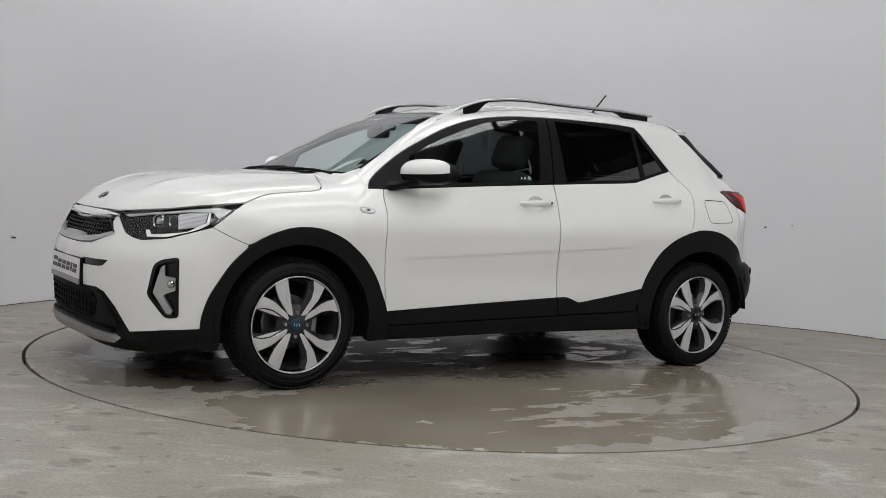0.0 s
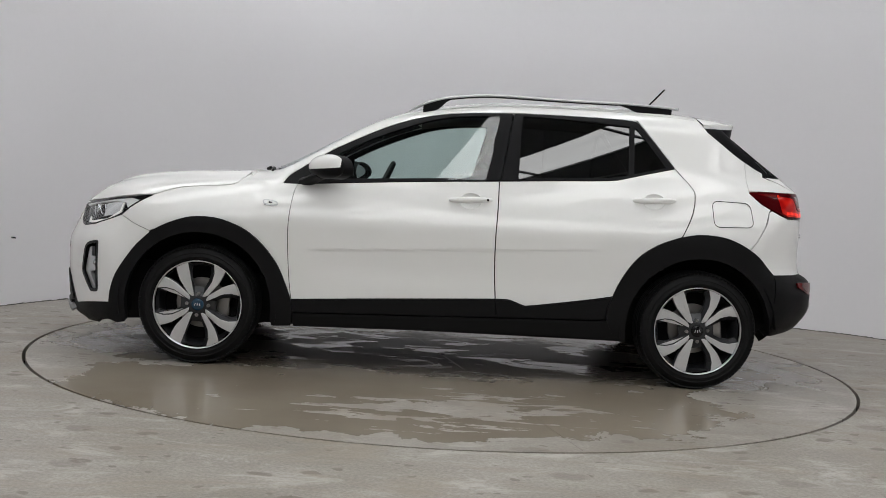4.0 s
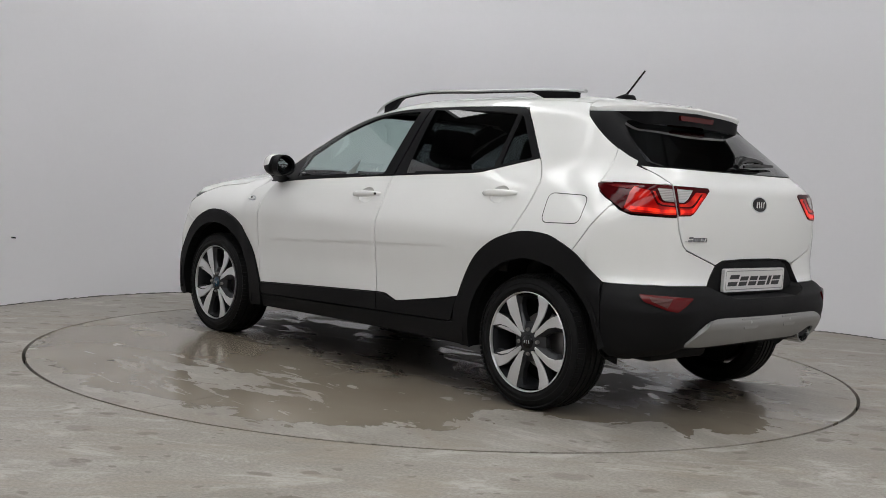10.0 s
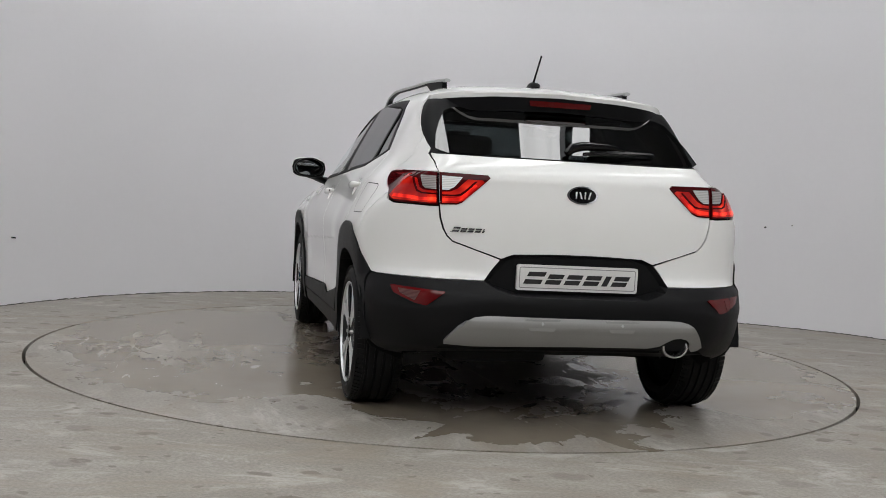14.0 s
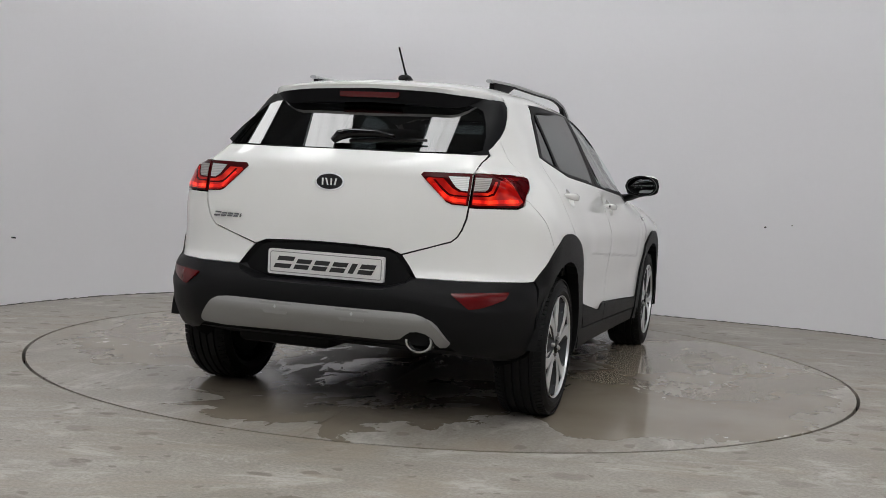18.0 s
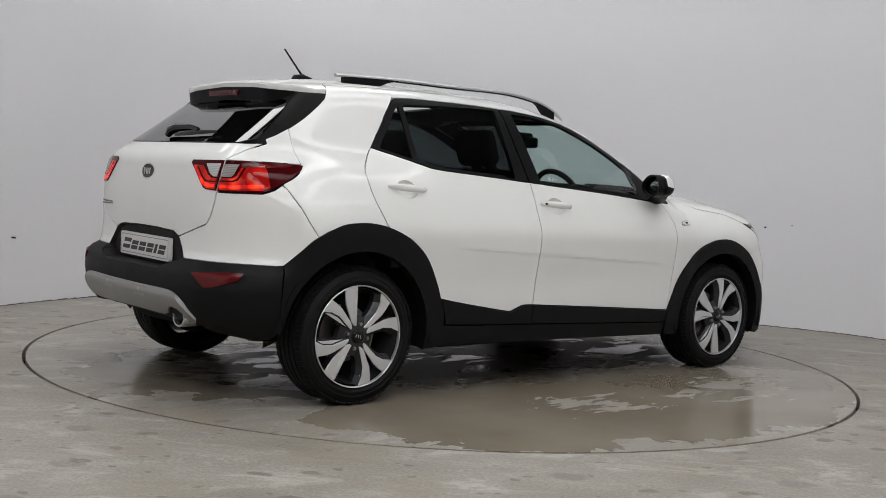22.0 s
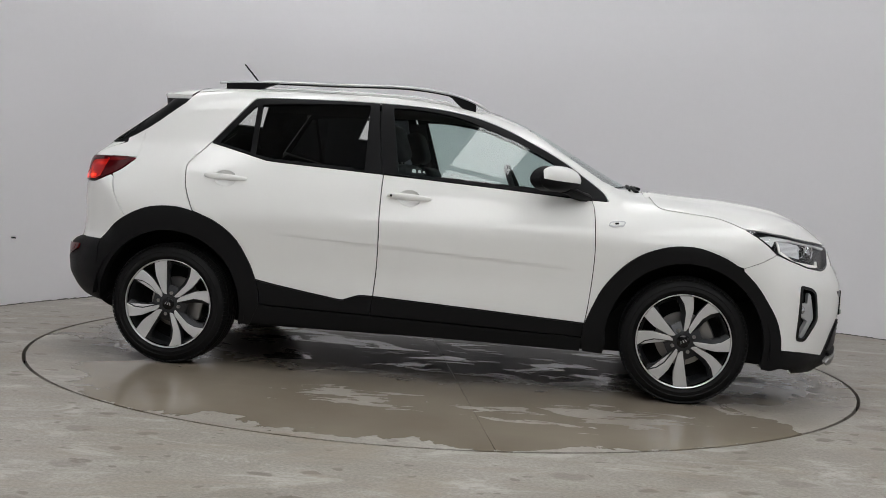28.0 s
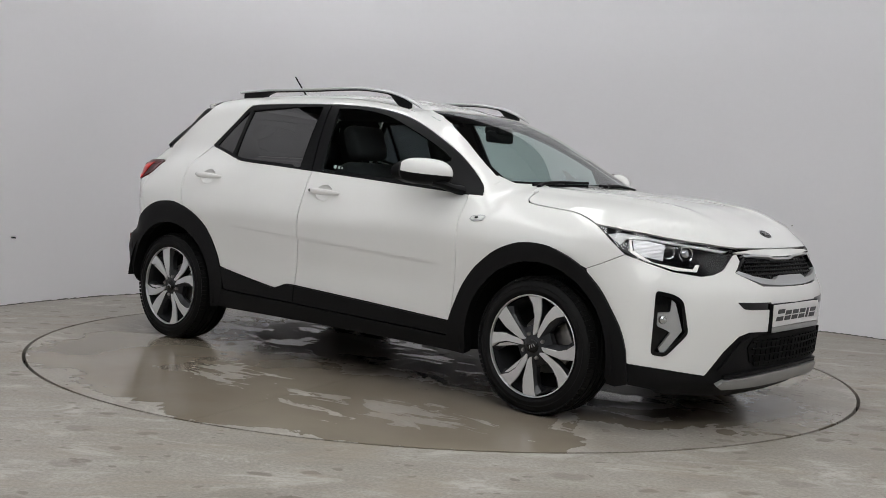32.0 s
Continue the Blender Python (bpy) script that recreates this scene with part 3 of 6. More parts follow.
def on_tail(u, v):
    c, s = np.cos(u), np.sin(u)
    return shoot(rows(TAIL_C - 1.2 * c, 1.2 * s, v), rows(c, -s, 0.0), 1.1)


def on_back(u, v):
    return shoot(rows(-2.3, u, v), rows(1.0 + 0 * u, 0.0, 0.0), 1.4)


def nose_a(x, y):
    return math.atan2(y, x - NOSE_C)


def tail_a(x, y):
    return math.atan2(y, TAIL_C - x)


class Patch:
    """Pieces of the body's surface, cut out by outlines, gathered into one mesh."""

    def __init__(self):
        self.v, self.n, self.f = [], [], []

    def put(self, mapf, poly, step=0.03, vstep=None, off=0.0, lip=0.012, shape=None, holes=(), even=False):
        bm = bmesh.new()
        loops = [poly, *holes]
        flat = [bm.verts.new((u, v, 0)) for lp in loops for u, v in lp]
        for tri in tessellate_polygon([[Vector((u, v, 0)) for u, v in lp] for lp in loops]):
            try:
                bm.faces.new([flat[i] for i in tri])
            except ValueError:
                pass
        us, vs = [p[0] for p in poly], [p[1] for p in poly]
        for lo, hi, ax, st in ((min(us), max(us), 0, step), (min(vs), max(vs), 1, vstep or step)):
            k = max(1, int(round((hi - lo) / st)))
            for i in range(1, k):
                c = lo + (hi - lo) * i / k
                bmesh.ops.bisect_plane(bm, geom=bm.verts[:] + bm.edges[:] + bm.faces[:], dist=1e-5,
                                       plane_co=(c, 0, 0) if ax == 0 else (0, c, 0), plane_no=(1, 0, 0) if ax == 0 else (0, 1, 0))
        bmesh.ops.remove_doubles(bm, verts=bm.verts[:], dist=1e-5)
        bm.verts.index_update()
        uv = np.array([v.co[:2] for v in bm.verts])
        p = mapf(uv[:, 0], uv[:, 1])
        nr = hull_normal(p)
        if even:
            e = 1e-3
            d = np.cross(mapf(uv[:, 0] + e, uv[:, 1]) - p, mapf(uv[:, 0], uv[:, 1] + e) - p)
            d /= np.linalg.norm(d, axis=1)[:, None]
            nr = d * np.sign((d * nr).sum(1))[:, None]
        o = off + (shape(uv[:, 0], uv[:, 1]) if shape else 0.0)
        smooth, flat_p = nr, p
        p = p + nr * (o[:, None] if np.ndim(o) else o)
        base = len(self.v)
        faces = [[v.index for v in f.verts] for f in bm.faces]
        ref = hull_normal(p)
        fixed = []
        for f in faces:
            q = p[f] - p[f].mean(0)
            area = np.cross(q, np.roll(q, -1, 0)).sum(0)
            fixed.append(f if np.dot(area, ref[f].sum(0)) >= 0 else f[::-1])
        if shape:
            # the relief bends the smooth normals of the body
            bent = []
            for q0 in (p, flat_p):
                a = np.zeros_like(p)
                for f in fixed:
                    q = q0[f] - q0[f].mean(0)
                    a[f] += np.cross(q, np.roll(q, -1, 0)).sum(0)
                bent.append(a / np.maximum(np.linalg.norm(a, axis=1), 1e-12)[:, None])
            nr = smooth + bent[0] - bent[1]
            nr /= np.maximum(np.linalg.norm(nr, axis=1), 1e-12)[:, None]
        self.v += list(p)
        self.n += list(nr)
        self.f += [[base + i for i in f] for f in fixed]
        if lip:
            nxt = {}
            for f in fixed:
                for i, j in zip(f, f[1:] + f[:1]):
                    nxt[(i, j)] = 1
            for (i, j) in list(nxt):
                if (j, i) not in nxt:
                    e = p[j] - p[i]
                    q = np.cross(e, nr[i])
                    q = q / max(np.linalg.norm(q), 1e-9)
                    b = len(self.v)
                    self.v += [p[i], p[j], p[j] - nr[j] * lip, p[i] - nr[i] * lip]
                    self.n += [q] * 4
                    self.f.append([b, b + 3, b + 2, b + 1])
        bm.free()
        return self

    def mirrored(self):
        m = Patch()
        m.v = [np.array((a[0], -a[1], a[2])) for a in self.v]
        m.n = [np.array((a[0], -a[1], a[2])) for a in self.n]
        m.f = [f[::-1] for f in self.f]
        return m

    def make(self, name, mat, parent, label=""):
        return finish(name, self.v, self.f, mat, parent, label, self.n)


def even_map(mapf, poly, axis, terms):
    """A smooth sheet through the hull inside an outline: coordinate axis as a sum of low powers."""
    us, vs = np.array(poly, float).T
    g = np.array([(a, b) for a in np.linspace(us.min(), us.max(), 25) for b in np.linspace(vs.min(), vs.max(), 25)])
    w = np.zeros(len(g), bool)
    j = len(us) - 1
    for i in range(len(us)):
        w ^= ((vs[i] > g[:, 1]) != (vs[j] > g[:, 1])) & (g[:, 0] < (us[j] - us[i]) * (g[:, 1] - vs[i]) / (vs[j] - vs[i] + 1e-12) + us[i])
        j = i
    g = np.concatenate([g[w], np.stack([us, vs], 1)])
    c = np.linalg.lstsq(np.stack([g[:, 0] ** a * g[:, 1] ** b for a, b in terms], 1), mapf(g[:, 0], g[:, 1])[:, axis], rcond=None)[0]

    def sheet(u, v):
        q = sum(k * u ** a * v ** b for k, (a, b) in zip(c, terms))
        cols = [u, v]
        cols.insert(axis, q)
        return np.stack(cols, 1)
    return sheet


PANE = ((0, 0), (1, 0), (0, 1), (0, 2))


def pair(name, patch, mat, parents, label=""):
    """The same part on the left and the right of the car."""
    return patch.make(name, mat, parents[0], label), patch.mirrored().make(name, mat, parents[1], label)
# ---- the car ----
def inset(poly, d):
    """Shrinks an outline by d, for the gaps between panels."""
    P = np.array(poly, float)
    keep = np.linalg.norm(P - np.roll(P, 1, 0), axis=1) > 1e-6
    P = P[keep]
    area = 0.5 * np.sum(P[:, 0] * np.roll(P[:, 1], -1) - np.roll(P[:, 0], -1) * P[:, 1])
    s = 1.0 if area > 0 else -1.0
    a = P - np.roll(P, 1, 0)
    b = np.roll(P, -1, 0) - P
    na = np.stack([-a[:, 1], a[:, 0]], 1) / np.linalg.norm(a, axis=1)[:, None]
    nb = np.stack([-b[:, 1], b[:, 0]], 1) / np.linalg.norm(b, axis=1)[:, None]
    n = na + nb
    n /= np.maximum((n * n).sum(1), 0.4)[:, None] * 0.5
    return [tuple(q) for q in P + s * d * n]


def side_pts(pts):
    """Angles round the tail for places on the car's side."""
    x, z = np.array(pts, float).T
    p = on_side(x, z)
    return [(tail_a(a[0], a[1]), a[2]) for a in p]


def nose_side(pts):
    x, z = np.array(pts, float).T
    return [(nose_a(a[0], a[1]), a[2]) for a in on_side(x, z)]


def back_pts(pts):
    y, z = np.array(pts, float).T
    return [(tail_a(a[0], a[1]), a[2]) for a in on_back(y, z)]


def nose_pts(pts):
    y, z = np.array(pts, float).T
    p = shoot(rows(2.4, y, z), rows(-1.0 + 0 * y, 0.0, 0.0), 1.2)
    return [(nose_a(a[0], a[1]), a[2]) for a in p]


def mir(poly):
    """Completes a left half outline (from the middle out and back to it) with its right half."""
    return list(poly) + [(-u, v) for u, v in reversed(poly) if abs(u) > 1e-4]


HUB_Z, HUB_R = 0.306, 0.306
GAP_F = [(.816, .952), (.833, .897), (.846, .739), (.842, .595), (.829, .452), (.816, .358)]
GAP_M = [(-.226, 1.023), (-.223, .882), (-.217, .736), (-.222, .561), (-.234, .416)]
GAP_R = [(-1.155, 1.140), (-1.198, 1.089), (-1.236, 1.040), (-1.244, .996), (-1.227, .906), (-1.172, .784)]
BELT_F = [(.894, .950), (.816, .952), (.356, .986), (-.226, 1.023)]
BELT_R = [(-.226, 1.023), (-.50, 1.040), (-.801, 1.058), (-.891, 1.075), (-.981, 1.098), (-1.155, 1.140)]
DLO_TOP = [(.894, .950), (.880, .975), (.855, 1.002), (.770, 1.063), (.656, 1.138), (.512, 1.214), (.367, 1.282), (.220, 1.333), (.072, 1.363), (-.077, 1.379),
           (-.289, 1.389), (-.532, 1.392), (-.840, 1.390), (-.955, 1.383), (-.975, 1.370), (-1.155, 1.140)]
SILL_F = [(.816, .358), (.328, .386), (-.234, .416)]
SILL_R = [(-.234, .416), (-.298, .416), (-.340, .404), (-.374, .392), (-.404, .389), (-.551, .411), (-.728, .440), (-.838, .461)]
ARCH_F = [(.816, .358), (.847, .439), (.894, .537), (.969, .631), (1.057, .701), (1.143, .739), (1.227, .757), (1.339, .754), (1.449, .720), (1.530, .676),
          (1.610, .601), (1.663, .528), (1.714, .440), (1.739, .354), (1.744, .294)]
ARCH_R = [(-.838, .461), (-.869, .536), (-.922, .627), (-.978, .689), (-1.064, .746), (-1.172, .787), (-1.272, .804), (-1.394, .796), (-1.488, .762),
          (-1.568, .713), (-1.634, .647), (-1.668, .616)]


def wheel_opening(cx, r, a0, a1, n=18):
    return [(cx + r * math.cos(radians(a0 + (a1 - a0) * i / n)), HUB_Z + r * math.sin(radians(a0 + (a1 - a0) * i / n))) for i in range(n + 1)]


car = tagged(new("car"), "white compact crossover car with black cladding on a turntable", "car")
G = 0.0030
GF = 0.0022


def body_panels():
    made = {}
    # front doors
    poly = curve(GAP_F) + curve(SILL_F)[1:] + curve(GAP_M[::-1])[1:] + curve(BELT_F[::-1])[1:-7]
    def crease(x, z):
        d = z - (.657 - .054 * x)
        fade = ramp01(x, -.80, -.60) * (1 - ramp01(x, .66, .78))
        hollow = ramp01(x, -.95, -.25) * (1 - ramp01(x, .50, .80))
        return fade * 0.0036 * ramp01(d, -.007, .005) * np.exp(-np.clip(d, 0, 1) / .10) - hollow * 0.003 * np.exp(-((z - .53) / .07) ** 2)
    oval = lambda cx, cz: [(cx + .058 * math.cos(t), cz - .003 + .041 * math.sin(t) + .045 * (-.058 * math.cos(t))) for t in [2 * math.pi * k / 36 for k in range(36)]]
    bowl = lambda cx, cz: lambda x, z: crease(x, z) - 0.030 * np.sqrt(np.clip(1 - ((x - cx) / .058) ** 2 - ((z - cz + .003 + .045 * (x - cx)) / .041) ** 2, 0, 1))
    p = Patch().put(on_side, inset(poly, G), 0.016, 0.011, shape=crease, holes=(oval(-.080, .915),))
    p.put(on_side, oval(-.080, .915), .008, .006, lip=0, shape=bowl(-.080, .915))
    made["front_door"] = pair("front_door", p, M["paint"], (car, car))
    poly = curve(GAP_M) + curve(SILL_R)[1:] + curve(ARCH_R[:6])[1:] + curve(GAP_R[::-1])[1:] + curve(BELT_R[::-1])[1:]
    p = Patch().put(on_side, inset(poly, G), 0.016, 0.011, shape=crease, holes=(oval(-1.030, .963),))
    p.put(on_side, oval(-1.030, .963), .008, .006, lip=0, shape=bowl(-1.030, .963))
    made["rear_door"] = pair("rear_door", p, M["paint"], (car, car))
    # front wing
    poly = curve(GAP_F)[:-1] + curve(ARCH_F[:10])[:-1] + [(1.548, .673), (1.62, .702), (1.701, .744), (1.655, .785), (1.607, .820), (1.556, .850)]
    poly += curve([(1.540, .857), (1.490, .877), (1.407, .901), (1.27, .915), (1.165, .927), (1.128, .944), (1.109, .967), (1.085, .99), (1.062, 1.006)], 3)
    poly += [(1.00, 1.018), (.94, 1.016), (.900, 1.0), (.896, .960), (.894, .950)]
    p = Patch().put(on_side, inset(poly, GF * .5), 0.028)
    p.put(on_top, [(.87, .60), (.925, .575), (.950, .555), (1.05, .555), (1.070, .60), (1.060, .72), (1.0, .735), (.91, .72), (.87, .68)], 0.03, off=-.0025)
    made["front_wing"] = pair("front_wing", p, M["paint"], (car, car))
    # pillar, roof side and rear quarter in one pressing
    xs = np.linspace(-1.30, .235, 22)
    top = on_top(xs, 0 * xs + .50)
    scr = [(.257, 1.379), (.36, 1.345), (.455, 1.302), (.545, 1.25), (.618, 1.205), (.705, 1.15), (.785, 1.10), (.85, 1.06), (.905, 1.025)]
    poly = curve(DLO_TOP, 4) + curve(GAP_R, 4)[1:] + curve(ARCH_R[5:9], 4)[1:] + [(-1.530, .739), (-1.568, .790), (-1.603, .851), (-1.643, .938), (-1.655, .9525), (-1.606, .9775), (-1.572, 1.003), (-1.545, 1.040)]
    poly += [(-1.545, 1.195)] + curve([(-1.545, 1.195), (-1.464, 1.250), (-1.345, 1.345)], 4)[1:] + [(-1.318, 1.385)]
    poly += [(a[0], a[2]) for a in top] + scr + [(.905, .975)]
    p = Patch().put(on_side, inset(poly, GF), 0.026, 0.018)
    col = side_pts([(-1.545, z) for z in (1.195, 1.15, 1.10, 1.07, 1.044)])
    edge = side_pts([(-1.60, 1.163), (-1.645, 1.143)]) + back_pts([(.605, 1.122), (.600, 1.09), (.594, 1.046)])
    p.put(on_tail, col + edge[::-1], 0.03, 0.02)
    made["body_side"] = pair("body_side", p, M["paint"], (car, car))
    # bonnet
    edge = on_side(*np.array([(1.845, .8135), (1.76, .8295), (1.66, .8435), (1.55, .857), (1.490, .879), (1.407, .9025), (1.27, .9165), (1.165, .9285), (1.128, .9455), (1.109, .9685), (1.062, 1.0075)]).T)
    half = curve([(2.024, .0), (2.022, .12), (2.016, .25), (2.005, .35), (1.990, .42), (1.945, .510)] + [(q[0], q[1]) for q in edge], 3)
    poly = half + curve([(1.062, edge[-1][1]), (1.075, .60), (1.095, .45), (1.108, .25), (1.112, 0)], 3)[1:]
    crown = lambda x, y: 0.010 * np.exp(-((np.abs(y) - (.36 + .20 * (1.9 - x))) / .06) ** 2) * ramp01(x, 1.95, 1.7)
    poly = poly + [(x, -y) for x, y in reversed(poly[1:-1])]
    p = Patch().put(on_top, inset(poly, G), 0.03, shape=crown)
    made["bonnet"] = p.make("bonnet", M["paint"], car)
    # roof skin
    xs = np.linspace(-1.30, .245, 14)
    poly = [(x, .501) for x in xs] + [(.262, .45), (.285, .3), (.30, .1), (.30, -.1), (.285, -.3), (.262, -.45)] + [(x, -.501) for x in xs[::-1]]
    ribs = lambda x, y: -0.004 * (np.exp(-((np.abs(y) - .30) / .02) ** 2) + np.exp(-((np.abs(y) - .13) / .02) ** 2)) * ramp01(x, -1.2, -1.0) * ramp01(x, .2, 0)
    made["roof"] = Patch().put(on_top, poly, 0.03, 0.02, shape=ribs).make("roof", M["paint"], car)
    # tailgate, the part below the glass
    half = back_pts([(0, 1.116), (.3, 1.116), (.577, 1.119), (.598, 1.122)]) + back_pts([(.596, 1.085), (.592, 1.046)])
    low = back_pts([(.592, 1.042), (.589, .908), (.583, .86), (.569, .817), (.553, .788), (.531, .768), (.44, .738), (.329, .703), (.28, .7225), (.12, .729), (0, .730)])
    poly = inset(mir(half + low), 0.0014)
    made["tailgate"] = Patch().put(on_tail, poly, 0.045, 0.018).make("tailgate", M["paint"], car)
    # white upper part of the rear bumper
    pl = side_pts([(-1.643, .938), (-1.603, .851), (-1.568, .790), (-1.530, .739)]) + side_pts(curve([(-1.530, .739)] + ARCH_R[9:], 4)[1:]) + side_pts([(-1.69, .614), (-1.74, .615)])
    pl += back_pts([(.78, .615), (.70, .615), (.55, .614), (.40, .613), (.385, .632), (.368, .657), (.345, .685), (.333, .700), (.44, .735), (.531, .764), (.556, .786), (.573, .815), (.588, .86), (.593, .905)])
    pl += back_pts([(.623, .904), (.69, .906)]) + side_pts([(-1.745, .908), (-1.70, .925), (-1.660, .947)])
    p = Patch().put(on_tail, inset(pl, GF * .6), 0.045, 0.016)
    made["rear_bumper"] = p.make("rear_bumper", M["paint"], car)
    p.mirrored().make("rear_bumper_side", M["paint"], made["rear_bumper"])
    # white part of the front bumper, in three pieces round its openings
    a = nose_side([(1.701, .7435), (1.62, .7015), (1.548, .6725)]) + nose_side(curve(ARCH_F[9:], 4)[1:]) + nose_side([(1.752, .291)])
    a += nose_pts([(.72, .276), (.578, .252), (.515, .355), (.452, .420), (.398, .436), (.30, .434), (.0, .431)])
    lamp_low = nose_pts([(.428, .760), (.50, .697), (.555, .676), (.602, .668), (.70, .683)]) + nose_side([(1.775, .716)])
    g_low = nose_pts([(0, .626), (.13, .626), (.30, .632), (.445, .686)])
    ring = mir(g_low + nose_pts([(.398, .735), (.408, .764)]) + lamp_low + a)
    p = Patch().put(on_nose, inset(ring, GF * .5), 0.05, 0.016, holes=(FOG, [(-u, v) for u, v in FOG]))
    top = nose_pts([(0, .784), (.15, .784), (.30, .781), (.418, .772), (.402, .768), (.33, .768), (.20, .756), (.0, .754)])
    made["front_bumper"] = p.make("front_bumper", M["paint"], car)
    q = Patch().put(on_nose, mir(top), 0.05, 0.015)
    q.make("bonnet_edge_strip", M["paint"], made["front_bumper"])
    return made


FOG = round_poly([(.966, .606), (.972, .335), (.905, .329), (.805, .430), (.838, .568), (.880, .592)], 0.022)


def cladding(P):
    out = []
    # wheel arch flares
    inn = wheel_opening(1.29, .375, -12, 188)
    poly = [(.812, .225)] + curve([(.806, .291)] + ARCH_F, 4) + [(1.748, .21), (1.70, .195), (1.662, .20)] + inn + [(.908, .219)]
    p = Patch().put(on_side, poly, 0.03, 0.02, off=0.014, lip=0.05)
    pair("front_wheel_arch_trim", p, M["black"], (car, car))
    inn = wheel_opening(-1.29, .378, 188, -12)
    poly = curve(ARCH_R, 4) + [(-1.676, .56), (-1.680, .45)] + inn + [(-.905, .232), (-.86, .232), (-.815, .335), (-.815, .40)]
    p = Patch().put(on_side, poly, 0.03, 0.02, off=0.007, lip=0.05)
    pair("rear_wheel_arch_trim", p, M["black"], (car, car))
    # door claddings and sill
    poly = curve(SILL_F) + [(-.242, .322), (.3, .306), (.806, .292)]
    p = Patch().put(on_side, inset(poly, G), 0.04, 0.012, off=0.008)
    pair("door_cladding", p, M["black"], P["front_door"])
    poly = curve(SILL_R, 4) + [(-.815, .40), (-.80, .345), (-.770, .336), (-.242, .322)]
    p = Patch().put(on_side, inset(poly, G), 0.04, 0.012, off=0.008)
    pair("door_cladding", p, M["black"], P["rear_door"])
    poly = [(.806, .288), (.3, .302), (-.242, .318), (-.77, .332), (-.82, .338), (-.90, .236), (-.566, .240), (.319, .227), (.80, .219)]
    p = Patch().put(on_side, inset(poly, 0.001), 0.04, 0.012, off=0.004, lip=0.06)
    pair("sill_trim", p, M["black"], (car, car))
    # dark structure behind the gaps
    inn = wheel_opening(1.29, .40, 0, 180)
    inr = wheel_opening(-1.29, .40, 0, 180)
    poly = [(1.72, .30), (1.66, .66), (1.52, .83), (1.15, .90), (1.04, .985), (.90, .985), (.86, .955), (.80, .94), (-.22, 1.015), (-.80, 1.05), (-1.14, 1.125), (-1.30, 1.02), (-1.72, 1.02), (-1.74, .64), (-1.70, .35)]
    poly += inr[::-1] + [(-.85, .25), (.86, .25)] + inn[::-1]
    bowls = [[(cx + .066 * math.cos(t), cz - .003 + .049 * math.sin(t)) for t in [2 * math.pi * k / 16 for k in range(16)]] for cx, cz in ((-.080, .915), (-1.030, .963))]
    p = Patch().put(on_side, poly, 0.04, 0.035, off=-0.012, lip=0, holes=bowls)
    pair("inner_side", p, M["dark"], (car, car))
    # rear bumper, black lower part
    inn = wheel_opening(-1.29, .385, 180, 188, 3)
    pl = side_pts([(-1.672, .612), (-1.682, .45), (-1.68, .33), (-1.69, .30), (-1.74, .285)]) + back_pts([(.78, .290), (.70, .295), (.60, .320), (.56, .345), (.45, .345), (.3, .348), (0, .35)])
    pu = back_pts([(0, .556), (.225, .556), (.285, .560), (.365, .588), (.399, .611), (.55, .612), (.70, .613), (.78, .613)]) + side_pts([(-1.74, .613), (-1.70, .612)])
    # a shoulder along the top and a hollow round the lamp
    sh = lambda u, z: 0.010 * np.exp(-((z - .52) / .05) ** 2) - 0.014 * np.exp(-((np.abs(u) - .78) / .20) ** 2 - ((z - .545) / .035) ** 2)
    order = [pl[-1]] + pl[:-1][::-1] + pu[::-1]
    poly = mir(order)
    rb = Patch().put(on_tail, poly, 0.045, 0.016, shape=sh, lip=0.05).make("rear_bumper_lower", M["black"], car, "black grained plastic lower rear bumper")
    # front bumper, black lower part
    pl = nose_side([(1.745, .290), (1.75, .215), (1.745, .200)]) + nose_side([(1.82, .185)]) + nose_pts([(.70, .165), (.5, .150), (.3, .145), (0, .145)])
    pu = nose_pts([(0, .429), (.30, .432), (.398, .434), (.450, .418), (.513, .353), (.576, .250), (.72, .274)])
    order = [pl[-1]] + pl[:-1][::-1] + pu[::-1]
    fb = Patch().put(on_nose, mir(order), 0.045, 0.016, off=-0.004, lip=0.05).make("front_bumper_lower", M["black"], car, "black plastic lower front bumper")
    # underfloor, sloping up at both ends
    bm = bmesh.new()
    prism(bm, [(1.78, .18), (1.6, .19), (.95, .20), (-.9, .21), (-1.6, .27), (-1.88, .33), (-1.88, .60), (-1.60, .62), (-1.60, .45), (-1.0, .45), (-.9, .33), (.9, .33), (1.0, .45), (1.66, .50), (1.78, .50)], -.60, .60, lambda u, v, h: Vector((u, h, v)))
    box(bm, -.88, .88, -.80, .80, .225, .34)
    part("underfloor", bm, M["dark"], car)
    return rb, fb


def wheel_liner(cx, side):
    bm = bmesh.new()
    lathe(bm, [(.372, .50 * side), (.405, .52 * side), (.405, .86 * side)], 28, 'Y', Matrix.Translation((cx, 0, HUB_Z)), *((-10, 190) if cx > 0 else (-8, 176)))
    lathe(bm, [(.0, .52 * side), (.40, .52 * side)], 28, 'Y', Matrix.Translation((cx, 0, HUB_Z)), *((-10, 190) if cx > 0 else (-8, 176)))
    return part("wheel_arch_liner", bm, M["dark"], car, smooth=True)
